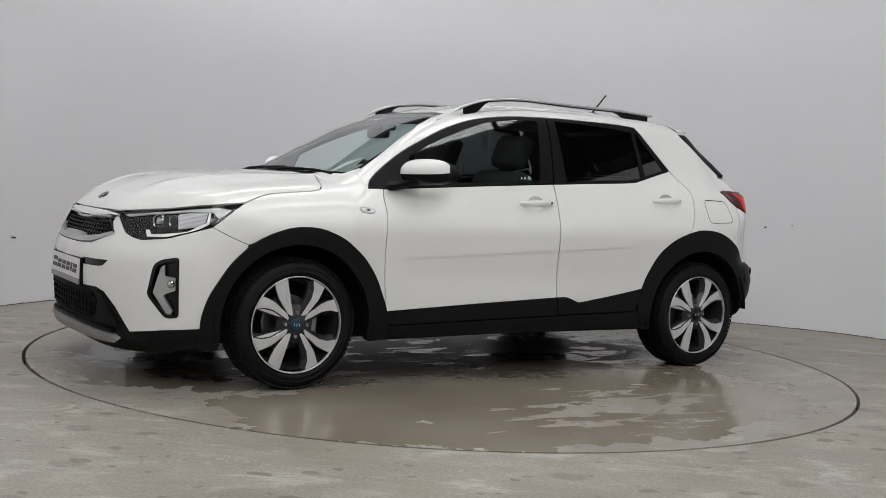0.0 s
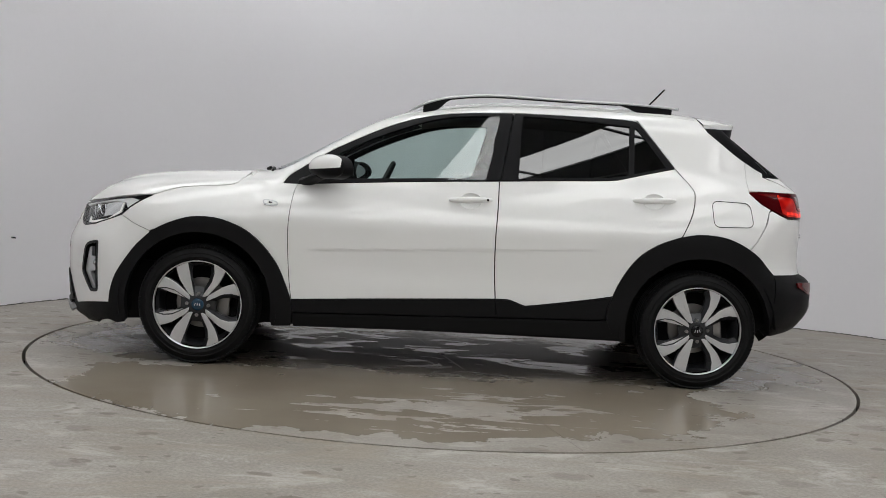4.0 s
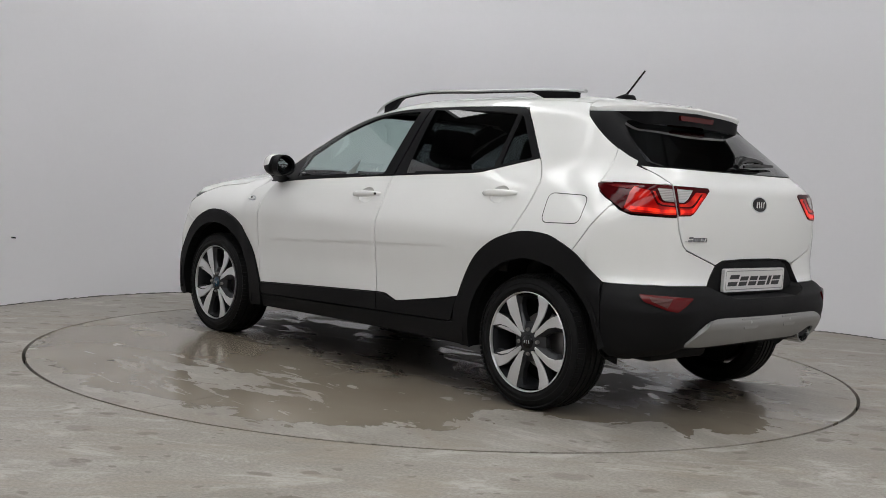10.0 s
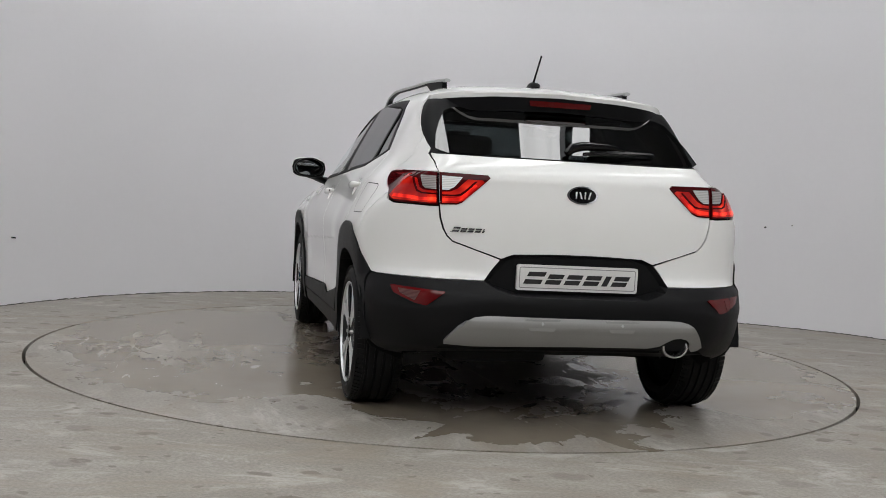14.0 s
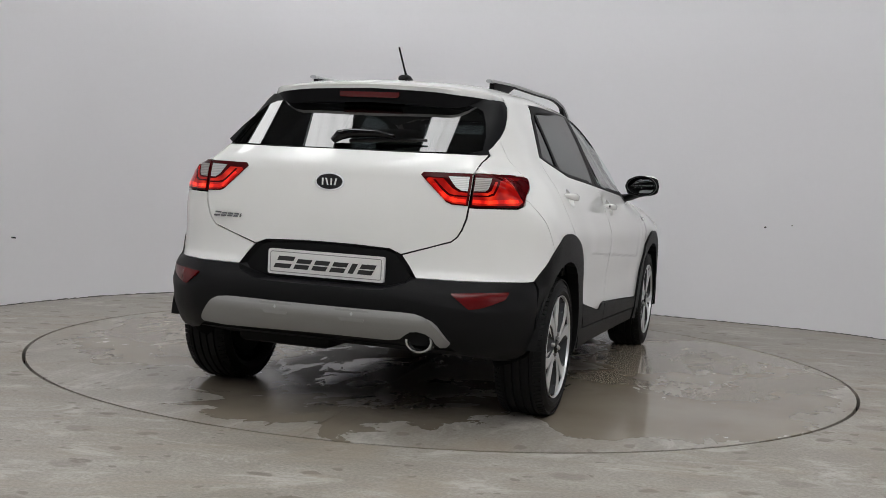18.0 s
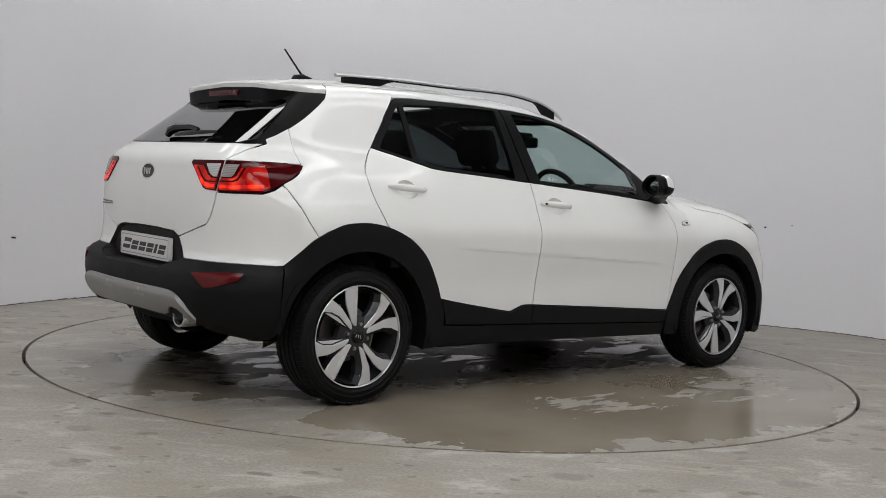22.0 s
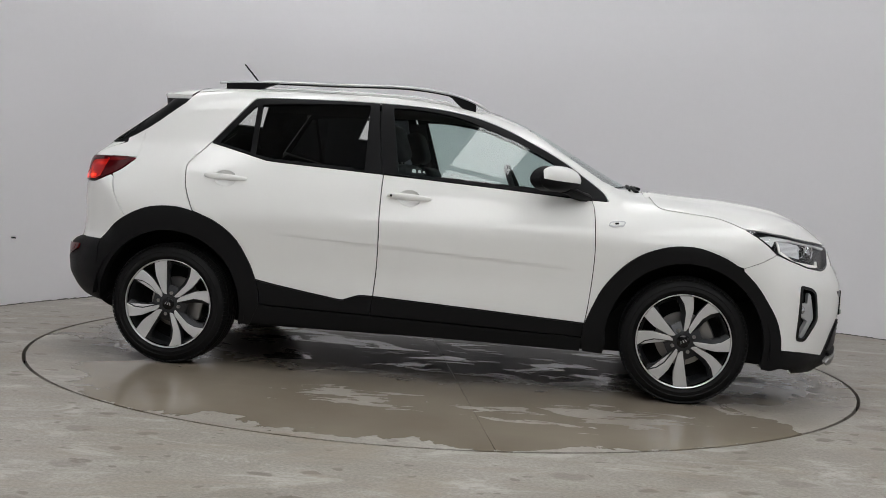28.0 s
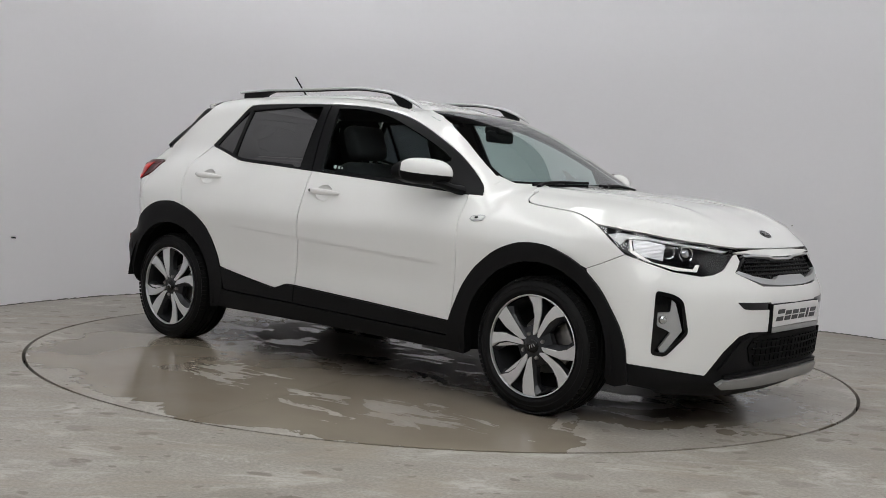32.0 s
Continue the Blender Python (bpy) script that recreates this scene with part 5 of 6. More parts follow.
# ---- wheels ----
def build_wheel():
    """A wheel with its axle along y, its face towards +y, standing on z = 0 with its centre at the origin."""
    w = new("wheel")
    bm = bmesh.new()
    R, r = HUB_R, 0.224
    y0, y1 = -0.105, 0.105
    prof = [(r, y0 + .012), (r + .012, y0), (R - .055, y0 - .006), (R - .025, y0 + .004), (R - .008, y0 + .018), (R, y0 + .034)]
    # tread with four grooves
    for c in (-.055, -.018, .018, .055):
        prof += [(R, c - .006), (R - .008, c - .004), (R - .008, c + .004), (R, c + .006)]
    prof += [(R, y1 - .034), (R - .008, y1 - .018), (R - .025, y1 - .004), (R - .040, y1 + .003), (R - .044, y1 + .001), (R - .060, y1 + .005), (r + .012, y1), (r, y1 - .012)]
    lathe(bm, prof, 72)
    part("tyre", bm, M["rubber"], w, "black rubber tyre", smooth=True, angle=30)
    # shoulder tread blocks
    bm = bmesh.new()
    for i in range(84):
        a = 2 * math.pi * i / 84
        for s in (-1, 1):
            m = Matrix.Rotation(-a, 4, 'Y') @ Matrix.Translation((R - .004, s * .086, 0)) @ Matrix.Rotation(s * .35, 4, 'Z')
            box(bm, -.006, .0012, -.016, .016, -.0088, .0088, m)
    part("tread_block", bm, M["rubber"], w)["kind"] = "stuff"
    # rim barrel and lip
    bm = bmesh.new()
    lathe(bm, [(r - .004, y1 - .012), (r + .003, y1 + .001), (r + .0015, y1 + .0025), (r - .002, y1 + .001), (r - .004, y1 - .010)], 72)
    part("rim_lip", bm, M["alloy"], w, smooth=True, angle=50)
    bm = bmesh.new()
    lathe(bm, [(r - .010, y1 - .010), (r - .014, y1 - .03), (r - .028, .02), (r - .03, y0 + .02)], 48)
    part("rim", bm, M["alloy_dark"], w, smooth=True)
    # brake disc, caliper and backing
    bm = bmesh.new()
    lathe(bm, [(0, -.01), (.13, -.01), (.13, -.03), (0, -.03)], 40)
    part("brake_disc", bm, M["disc"], w)
    bm = bmesh.new()
    lathe(bm, [(.0, -.035), (.195, -.035), (.195, -.06), (0, -.06)], 40)
    part("backing_plate", bm, M["dark"], w)
    bm = bmesh.new()
    box(bm, -.15, -.07, -.045, .012, -.055, .055, bevel=.008)
    part("brake_caliper", bm, M["disc"], w)
    # spokes in four pairs, each pair round a wheel nut: machined faces on dark bodies, with a sloping dark frame inside the pair
    face = [(.044, .020), (.041, .030), (.0505, .0495), (.118, .1005), (.150, .1150), (.180, .1255), (.1995, .0915), (.2095, .0655), (.166, .0725), (.123, .0645)]
    top = [(.2095, .0655), (.166, .0725), (.123, .0645), (.044, .020)]
    low = [(.2015, .0450), (.166, .0515), (.125, .0430), (.090, .0260)]
    for i in range(4):
        m = Matrix.Rotation(radians(-90 * i), 4, 'Y')
        for flip in (1, -1):
            def put(u, v, h, m=m, flip=flip):
                return m @ Vector((u, h - 0.03 * max(0, .13 - u), v * flip))
            bm = bmesh.new()
            prism(bm, inset(face, .0012), y1 - .055, y1 - .012, put)
            sp = part("spoke", bm, M["alloy_dark"], w)
            bm = bmesh.new()
            prism(bm, face, y1 - .013, y1 - .004, put)
            bmesh.ops.bevel(bm, geom=[e for e in bm.edges if e.calc_face_angle(0) > 1.0], offset=.0012, segments=1, affect='EDGES')
            part("spoke_face", bm, M["alloy"], sp, "machined silver spoke face")
        bm = bmesh.new()
        lines = []
        for path, h in ((top, y1 - .007), (low, y1 - .030), (low, y1 - .060)):
            both = path + [(u, -v) for u, v in reversed(path)]
            lines.append([bm.verts.new(m @ Vector((u, h - 0.03 * max(0, .13 - u), v))) for u, v in both])
        for a, b in zip(lines, lines[1:]):
            for k in range(len(a) - 1):
                bm.faces.new((a[k], a[k + 1], b[k + 1], b[k]))
        a, b = lines[0], lines[1]
        bm.faces.new((a[-1], a[0], b[0], b[-1]))
        part("pocket_frame", bm, M["alloy_dark"], w)
    bm = bmesh.new()
    lathe(bm, [(0, y1 - .010), (.040, y1 - .010), (.058, y1 - .016), (.068, y1 - .050), (0, y1 - .050)], 32)
    part("hub", bm, M["alloy_dark"], w, smooth=True, angle=40)
    bm = bmesh.new()
    lathe(bm, [(0, y1 - .002), (.027, y1 - .003), (.031, y1 - .006), (.032, y1 - .014)], 28)
    cap = part("hub_cap", bm, M["gloss"], w, "gloss black hub cap", smooth=True, angle=50)
    bm = bmesh.new()
    for k, (dx, sl) in enumerate(((-.012, .3), (0, 0), (.012, -.3))):
        box(bm, -.0016, .0016, y1 - .003, y1 - .001, -.007, .007, Matrix.Translation((dx, 0, 0)) @ Matrix.Rotation(sl, 4, 'Y'))
    part("emblem_bar", bm, M["silver"], cap)
    for i in range(4):
        a = radians(90 * i)
        bm = bmesh.new()
        lathe(bm, [(0, y1 - .003), (.007, y1 - .003), (.0095, y1 - .009), (.0095, y1 - .03)], 8, 'Y', Matrix.Translation((.055 * math.cos(a), 0, .055 * math.sin(a))))
        part("wheel_nut", bm, M["disc"], w, smooth=True, angle=40)
    return w


def place_wheels():
    w = build_wheel()
    w.parent = car
    YW = .752
    w.matrix_basis = pose(1.29, YW, HUB_Z, 0, -3, 0)
    copy_thing(w, pose(-1.29, YW, HUB_Z, 0, 5, 0))
    copy_thing(w, pose(1.29, -YW, HUB_Z, 0, 26, 180))
    copy_thing(w, pose(-1.29, -YW, HUB_Z, 0, -14, 180))
    # one hub cap still wears its blue film
    for ob in w.children:
        if ob.name.startswith("hub_cap"):
            ob.data = ob.data.copy()
            ob.data.materials[0] = M["blue_film"]
            ob["label"] = "hub cap under blue protective film"
    for cx in (1.29, -1.29):
        for s in (1, -1):
            wheel_liner(cx, s)
# ---- front lamps, grille and plate ----
def front_details(P):
    FB = P["front_bumper"]
    # upper grille: dark recess, mesh bars and a silver frame
    half = [(0, .750), (.09, .750), (.14, .757), (.30, .764), (.365, .762), (.400, .735), (.450, .688), (.42, .672), (.30, .638), (.15, .628), (0, .627)]
    rec = mir(nose_pts(half))
    g = Patch().put(on_nose, rec, .05, .02, off=-.022, lip=0).make("upper_grille", M["gloss"], car, "black mesh grille in a satin silver frame")
    low = nose_pts([(0, .629), (.15, .630), (.30, .640), (.42, .674), (.447, .688), (.43, .694), (.34, .672), (.22, .658), (.17, .656), (.13, .672), (0, .674)])
    Patch().put(on_nose, mir(low), .04, .012, off=.003, lip=.025).make("grille_frame_lower", M["silver"], g, "satin silver grille frame")
    up = nose_pts([(0, .740), (.095, .740), (.145, .750), (.30, .756), (.362, .753), (.366, .761), (.30, .764), (.14, .759), (.09, .749), (0, .749)])
    Patch().put(on_nose, mir(up), .04, .012, off=.001, lip=.02).make("grille_frame_upper", M["silver"], g, "satin silver grille frame")
    edge = nose_pts([(.362, .755), (.447, .690), (.440, .686), (.352, .751)])
    for s in (0, 1):
        q = Patch().put(on_nose, edge, .04, .012, off=.001, lip=.02)
        (q if s == 0 else q.mirrored()).make("grille_frame_side", M["gloss"], g)
    for k in range(4):
        z = .682 + .0165 * k
        w = .40 - .018 * k
        pts = nose_pts([(0, z + .005), (w * .5, z + .005), (w, z + .005), (w, z), (w * .5, z), (0, z)])
        Patch().put(on_nose, mir(pts), .05, .02, off=-.010, lip=.012).make("grille_bar", M["trim"], g)
    for k in range(-9, 10):
        y = k * .040
        a, b = (.634 + .07 * abs(y) ** 1.0 + .02, .745)
        pts = nose_pts([(y - .002, a), (y + .002, a), (y + .002, b), (y - .002, b)])
        Patch().put(on_nose, pts, .05, .03, off=-.013, lip=.006).make("grille_rib", M["trim"], g)
    # lower grille
    half = [(0, .424), (.28, .424), (.36, .410), (.392, .372), (.365, .305), (.32, .283), (0, .272)]
    lg = Patch().put(on_nose, mir(nose_pts(half)), .05, .02, off=.0005, lip=.004).make("lower_grille", M["mesh"], FRONT_LOW, "black lower grille")
    for k in range(4):
        z = .300 + .030 * k
        w = .345 + .010 * min(k, 2)
        pts = nose_pts([(0, z + .006), (w * .5, z + .006), (w, z + .008), (w, z), (w * .5, z), (0, z)])
        Patch().put(on_nose, mir(pts), .05, .02, off=.008, lip=.010).make("grille_bar", M["mesh"], lg)
    for k in range(-8, 9):
        y = k * .042
        pts = nose_pts([(y - .002, .292), (y + .002, .292), (y + .002, .402), (y - .002, .402)])
        Patch().put(on_nose, pts, .05, .03, off=.004, lip=.006).make("grille_rib", M["mesh"], lg)
    # lips beside and below the lower grille, silver strip
    for s in (0, 1):
        q = Patch().put(on_nose, nose_pts([(.395, .418), (.44, .400), (.53, .275), (.50, .262), (.40, .300), (.415, .372)]), .03, .014, off=.006, lip=.012)
        (q if s == 0 else q.mirrored()).make("bumper_cheek", M["black"], FRONT_LOW)
    st = nose_pts([(0, .256), (.26, .252), (.42, .242), (.500, .234), (.528, .216), (.500, .203), (.42, .205), (.30, .207), (0, .210)])
    Patch().put(on_nose, mir(st), .04, .008, off=.020, lip=.03).make("front_skid_strip", M["skid"], FRONT_LOW, "grey front skid strip")
    sh = nose_pts([(0, .274), (.30, .270), (.50, .255), (.50, .242), (.26, .258), (0, .262)])
    Patch().put(on_nose, mir(sh), .04, .01, off=.012, lip=.02).make("bumper_ledge", M["black"], FRONT_LOW)
    # number plate and slots beside it
    for s in (0, 1):
        q = Patch().put(on_nose, round_poly(nose_pts([(.25, .562), (.474, .566), (.440, .537), (.40, .533), (.25, .530)]), .008, 2), .03, .01, off=.0015, lip=.004)
        (q if s == 0 else q.mirrored()).make("bumper_slot", M["gloss"], FB, "black slot beside the plate")
    bm = bmesh.new()
    box(bm, 2.106, 2.128, -.262, .262, .428, .556, bevel=.004)
    pl = part("show_plate_holder", bm, M["trim"], FB, "black plate holder with silver foot")
    bm = bmesh.new()
    box(bm, 2.126, 2.1335, -.256, .256, .456, .551, bevel=.003)
    wp = part("show_plate", bm, M["plate"], pl, "white show plate with black slanted lettering")
    bm = bmesh.new()
    box(bm, 2.126, 2.135, -.258, .258, .431, .455, bevel=.002)
    part("plate_foot", bm, M["skid"], pl)
    letter_bars(pl, lambda u, w, h: Vector((2.1337 + h, -.235 + u * .505, .480 + w * .050)), M["bar"])
    # bonnet emblem
    b = badge("bonnet_emblem", on_top, 1.958, 0.0, .023, .052, P["bonnet"], off=.003)
    nx = hull_normal(np.array([[1.958, 0, .846]]))[0]
    c = on_top(np.array([1.958]), np.array([0.0]))[0] + nx * .006
    emblem_bars(b, lambda u, w, h: Vector(c + nx * h) + Vector((-nx[2], 0, nx[0])) * (w * .022) + Vector((0, u * .046, 0)), M["chrome"])
    lamps(P)


def lamps(P):
    top = nose_pts([(.421, .781), (.46, .786), (.50, .792)]) + nose_side([(1.845, .812), (1.76, .828), (1.66, .842), (1.56, .855), (1.545, .854)])
    low = nose_side([(1.607, .818), (1.655, .784), (1.70, .746), (1.775, .713)]) + nose_pts([(.70, .682), (.602, .667), (.555, .675), (.50, .697), (.430, .759)])
    outer = top + low
    N = lambda pts: nose_pts(pts)
    for s in (0, 1):
        fl = lambda q: q if s == 0 else q.mirrored()
        hl = fl(Patch().put(on_nose, inset(outer, .0015), .04, .014, off=-.014, lip=0)).make("headlamp", M["gloss"], car, "clear headlamp with black housing and white light strip")
        fl(Patch().put(on_nose, inset(outer, .0015), .04, .02, off=.0, lip=.014, holes=(inset(outer, .0085),))).make("lamp_rim", M["gloss"], hl)
        # bright strip along the upper edge, broad towards the wing
        strip = [(.575, .777), (.78, .798), (1.012, .821), (1.240, .845), (1.139, .784), (1.110, .812), (.996, .810), (.78, .789), (.612, .769)]
        fl(Patch().put(on_nose, strip, .04, .012, off=-.005, lip=.008)).make("chrome_strip", M["lampwhite"], hl, "bright strip along the lamp's upper edge")
        # reflector box beside the projector
        rf = [(.925, .796), (1.012, .810), (1.082, .810), (1.074, .768), (1.050, .745), (.935, .728)]
        fl(Patch().put(on_nose, rf, .02, .010, off=-.011, lip=.0)).make("reflector", M["bright"], hl, "fluted chrome reflector")
        # daytime light: a bar along the lower edge that turns up at both ends
        bar = [(.750, .716), (.766, .688), (.865, .691), (.994, .706), (1.092, .758), (1.098, .808), (1.088, .808), (1.080, .764), (.984, .718), (.84, .701), (.785, .698), (.768, .717)]
        fl(Patch().put(on_nose, bar, .03, .010, off=-.006, lip=.006)).make("daytime_light", M["daylight"], hl, "white daytime light bar")
        # projector: tube, ring and ball lens
        for (y, z, r, nm) in ((.692, .760, .026, "projector"), (.630, .755, .031, "bulb_reflector")):
            px = shoot(rows(2.4, y, z), rows(-1.0, 0.0, 0.0), 1.2)[0]
            nv = Vector(hull_normal(px[None])[0])
            nv = Vector((nv.x, nv.y, 0)).normalized()
            m = Matrix.Translation(Vector(px) - nv * .028) @ nv.to_track_quat('Z', 'Y').to_matrix().to_4x4()
            if s:
                m = Matrix.Diagonal((1, -1, 1, 1)) @ m
            bm = bmesh.new()
            lathe(bm, [(r * .86, .004), (r * .90, .020), (r, .022), (r * 1.03, .016), (r * 1.03, -.01)], 28, 'Z', m)
            pr = part(nm, bm, M["chrome"], hl, "chrome lamp ring", smooth=True, angle=40)
            bm = bmesh.new()
            lathe(bm, [(0, .020), (r * .3, .0185), (r * .55, .015), (r * .75, .009), (r * .87, .0)], 24, 'Z', m)
            part("ball_lens" if nm == "projector" else "bowl", bm, M["gloss"] if nm == "projector" else M["lampgrey"], pr, smooth=True)
        cover = fl(Patch().put(on_nose, inset(outer, .004), .04, .014, off=.0015, lip=0)).make("clear_cover", M["lens"], hl, "clear lamp cover")
        cover.visible_shadow = False
        # fog lamp bay
        q = Patch().put(on_nose, inset(FOG, -.004), .03, .016, off=-.035, lip=0)
        bay = fl(q).make("fog_lamp_bay", M["gloss"], P["front_bumper"], "gloss black fog lamp bay with silver insert")
        fl(Patch().put(on_nose, inset(FOG, .001), .03, .02, off=.003, lip=.04, holes=(inset(FOG, .016),))).make("bay_rim", M["gloss"], bay)
        ins = [(.888, .568), (.893, .520), (.898, .515), (.945, .510), (.952, .500), (.950, .462), (.940, .452), (.905, .440), (.885, .430), (.935, .362), (.925, .348), (.905, .350), (.832, .440), (.852, .500), (.872, .556)]
        fl(Patch().put(on_nose, ins, .02, .010, off=-.010, lip=.02, shape=lambda u, z: -.010 * ramp01(u, .87, .93) * (z > .43))).make("silver_insert", M["silver"], bay, "satin silver fog lamp insert")
        for (u, z, r) in ((.925, .483, .017),):
            c = on_nose(np.array([u]), np.array([z]))[0]
            nv = Vector(hull_normal(c[None])[0])
            m = Matrix.Translation(Vector(c) - nv * .022) @ nv.to_track_quat('Z', 'Y').to_matrix().to_4x4()
            if s:
                m = Matrix.Diagonal((1, -1, 1, 1)) @ m
            bm = bmesh.new()
            lathe(bm, [(0, .014), (r * .5, .013), (r * .8, .010), (r, .006), (r * 1.15, .006), (r * 1.15, -.004)], 20, 'Z', m)
            part("fog_lamp", bm, M["lampgrey"], bay, smooth=True, angle=40)


# ---- mirrors, handles and small body parts ----
def side_details(P):
    for s in (1, -1):
        i = 0 if s == 1 else 1
        # door mirror: egg-shaped shell, white above, black below, glass behind
        mr = new("door_mirror")
        mr.parent = P["front_door"][i]
        mr["label"] = "white and black door mirror"
        C = Vector((.655, .882, 1.042))

        def shell(a, b):
            """a: round the axis across the car, b: along it, -1 inner to 1 outer."""
            k = (1 - abs(b) ** 2.6) ** .5
            x = math.cos(a) * (.088 if math.cos(a) > 0 else .050)
            z = math.sin(a) * (.067 if math.sin(a) > 0 else .058)
            bow = -.052 * b - .018 * b * b
            return Vector((C.x + x * (.45 + .55 * k) * (k ** .35) + bow, s * (C.y + b * .108), C.z + z * (k ** .6) + .004 * b))
        na, nb = 40, 22
        for nm, lo, hi, mat, lab in (("mirror_cap", -.06, .66, M["paint"], "white mirror cap"), ("mirror_base", .66, 1.94, M["trim"], "black mirror underside")):
            bm = bmesh.new()
            grid = [[bm.verts.new(shell(math.pi * (lo + (hi - lo) * ia / na), -1 + 2 * ib / nb)) for ia in range(na + 1)] for ib in range(nb + 1)]
            for ib in range(nb):
                for ia in range(na):
                    bm.faces.new((grid[ib][ia], grid[ib][ia + 1], grid[ib + 1][ia + 1], grid[ib + 1][ia]))
            part(nm, bm, mat, mr, lab, smooth=True, angle=80)
        bm = bmesh.new()
        o = [(C.y + .099 * math.cos(t) * (1 - .08 * math.sin(t)), C.z + .004 + .060 * math.sin(t)) for t in [2 * math.pi * k / 32 for k in range(32)]]
        bow = lambda u, v, h: Vector((h - .052 * (u - C.y) / .108 - .018 * ((u - C.y) / .108) ** 2, u * s, v))
        prism(bm, o, C.x - .045, C.x - .012, bow)
        lip = [((u - C.y) * .90 + C.y, (v - C.z) * .88 + C.z) for u, v in o]
        for k in range(32):
            j = (k + 1) % 32
            for (a, h0), (b, h1) in (((o, -.044), (o, -.074)), ((o, -.074), (lip, -.074)), ((lip, -.074), (lip, -.044))):
                bm.faces.new([bm.verts.new(bow(*q, C.x + h)) for q, h in ((a[k], h0), (a[j], h0), (b[j], h1), (b[k], h1))])
        hs = part("mirror_housing", bm, M["trim"], mr)
        bm = bmesh.new()
        prism(bm, [((u - C.y) * .88 + C.y, (v - C.z) * .86 + C.z) for u, v in o], C.x - .052, C.x - .043, lambda u, v, h: Vector((h - .052 * (u - C.y) / .108 - .018 * ((u - C.y) / .108) ** 2, u * s, v)))
        part("mirror_glass", bm, M["mirror"], mr, "mirror glass")
        bm = bmesh.new()
        tube(bm, [(.765, s * .750, .966), (.745, s * .79, .974), (.715, s * .83, .990), (.68, s * .87, 1.002)], [.055, .05, .045, .04], [.024, .020, .020, .022], 12)
        part("mirror_arm", bm, M["trim"], mr, smooth=True)
        # door handles
        for d, cx, cz, tilt in (("front_door", -.080, .914, .045), ("rear_door", -1.030, .962, .045)):
            bm = bmesh.new()
            pts = []
            for k in range(13):
                t = -1 + 2 * k / 12
                x = cx - t * .108
                z = cz + tilt * (cx - x) + .004
                yy = float(side_y(np.array([x]), np.array([z]))[0])
                pts.append((x, s * (yy + .030 * (1 - abs(t) ** 4) - .002), z))
            tube(bm, pts, [.010 * (1 - .35 * abs(-1 + 2 * k / 12) ** 2) for k in range(13)], [.0170 * (1 - .50 * abs(-1 + 2 * k / 12) ** 2.5) for k in range(13)], 14)
            h = part("door_handle", bm, M["paint"], P[d][i], "white door handle", smooth=True, angle=60)
            if d == "front_door":
                bm = bmesh.new()
                lathe(bm, [(0, .003 * s), (.0055, .003 * s), (.0065, 0), (.0065, -.012 * s)], 14, 'Y', Matrix.Translation((cx - .088, s * .841, cz + .008)))
                part("key_lock", bm, M["gloss"], h)
    # fuel flap: its gap, and the flap
    o = round_poly([(-1.330, .982), (-1.535, .978), (-1.545, .855), (-1.338, .848)], .035, 5)
    Patch().put(on_side, inset(o, -.0018), .03, .02, off=.0012, lip=0, holes=(inset(o, .0018),)).make("fuel_flap_gap", M["gap"], P["body_side"][0])
    # indicators on the wings
    for i in (0, 1):
        o = round_poly([(.985, .858), (.960, .862), (.910, .855), (.900, .838), (.925, .830), (.975, .836)], .010, 3)
        q = Patch().put(on_side, o, .02, off=.004, lip=.01)
        ind = (q if i == 0 else q.mirrored()).make("side_indicator", M["silver"], P["front_wing"][i], "clear side indicator in a chrome rim")
        q = Patch().put(on_side, inset(o, .006), .02, off=.0055, lip=.002)
        (q if i == 0 else q.mirrored()).make("indicator_lens", M["lampwhite"], ind)
        q = Patch().put(on_side, round_poly([(.950, .851), (.932, .850), (.932, .842), (.950, .843)], .003, 2), .02, off=.007, lip=.002)
        (q if i == 0 else q.mirrored()).make("indicator_bulb", M["gloss"], ind)
        # seam between wing and front bumper, and quarter and rear bumper stay as gaps
    # windscreen wipers
    for y0, y1, x0, x1 in ((-.50, .0, 1.015, 1.012), (.06, .52, 1.045, .995)):
        w = new("windscreen_wiper")
        w.parent = car
        w["label"] = "black windscreen wiper"
        P3 = lambda x, y, o: tuple(on_top(np.array([x]), np.array([y]))[0] + np.array([.3, 0, .9]) * o)
        bm = bmesh.new()
        tube(bm, [P3(x0 + .02, y0, .004), P3(x0, y0 + (y1 - y0) * .12, .012), P3((x0 + x1) / 2, (y0 + y1) / 2, .012)], [.014, .010, .006], [.010, .008, .005], 8)
        part("wiper_arm", bm, M["trim"], w, smooth=True)
        bm = bmesh.new()
        tube(bm, [P3(x0 - .015 + (x1 - x0) * k / 8, y0 + (y1 - y0) * k / 8, .004) for k in range(9)], .006, .008, 6)
        part("wiper_blade", bm, M["trim"], w, smooth=True)


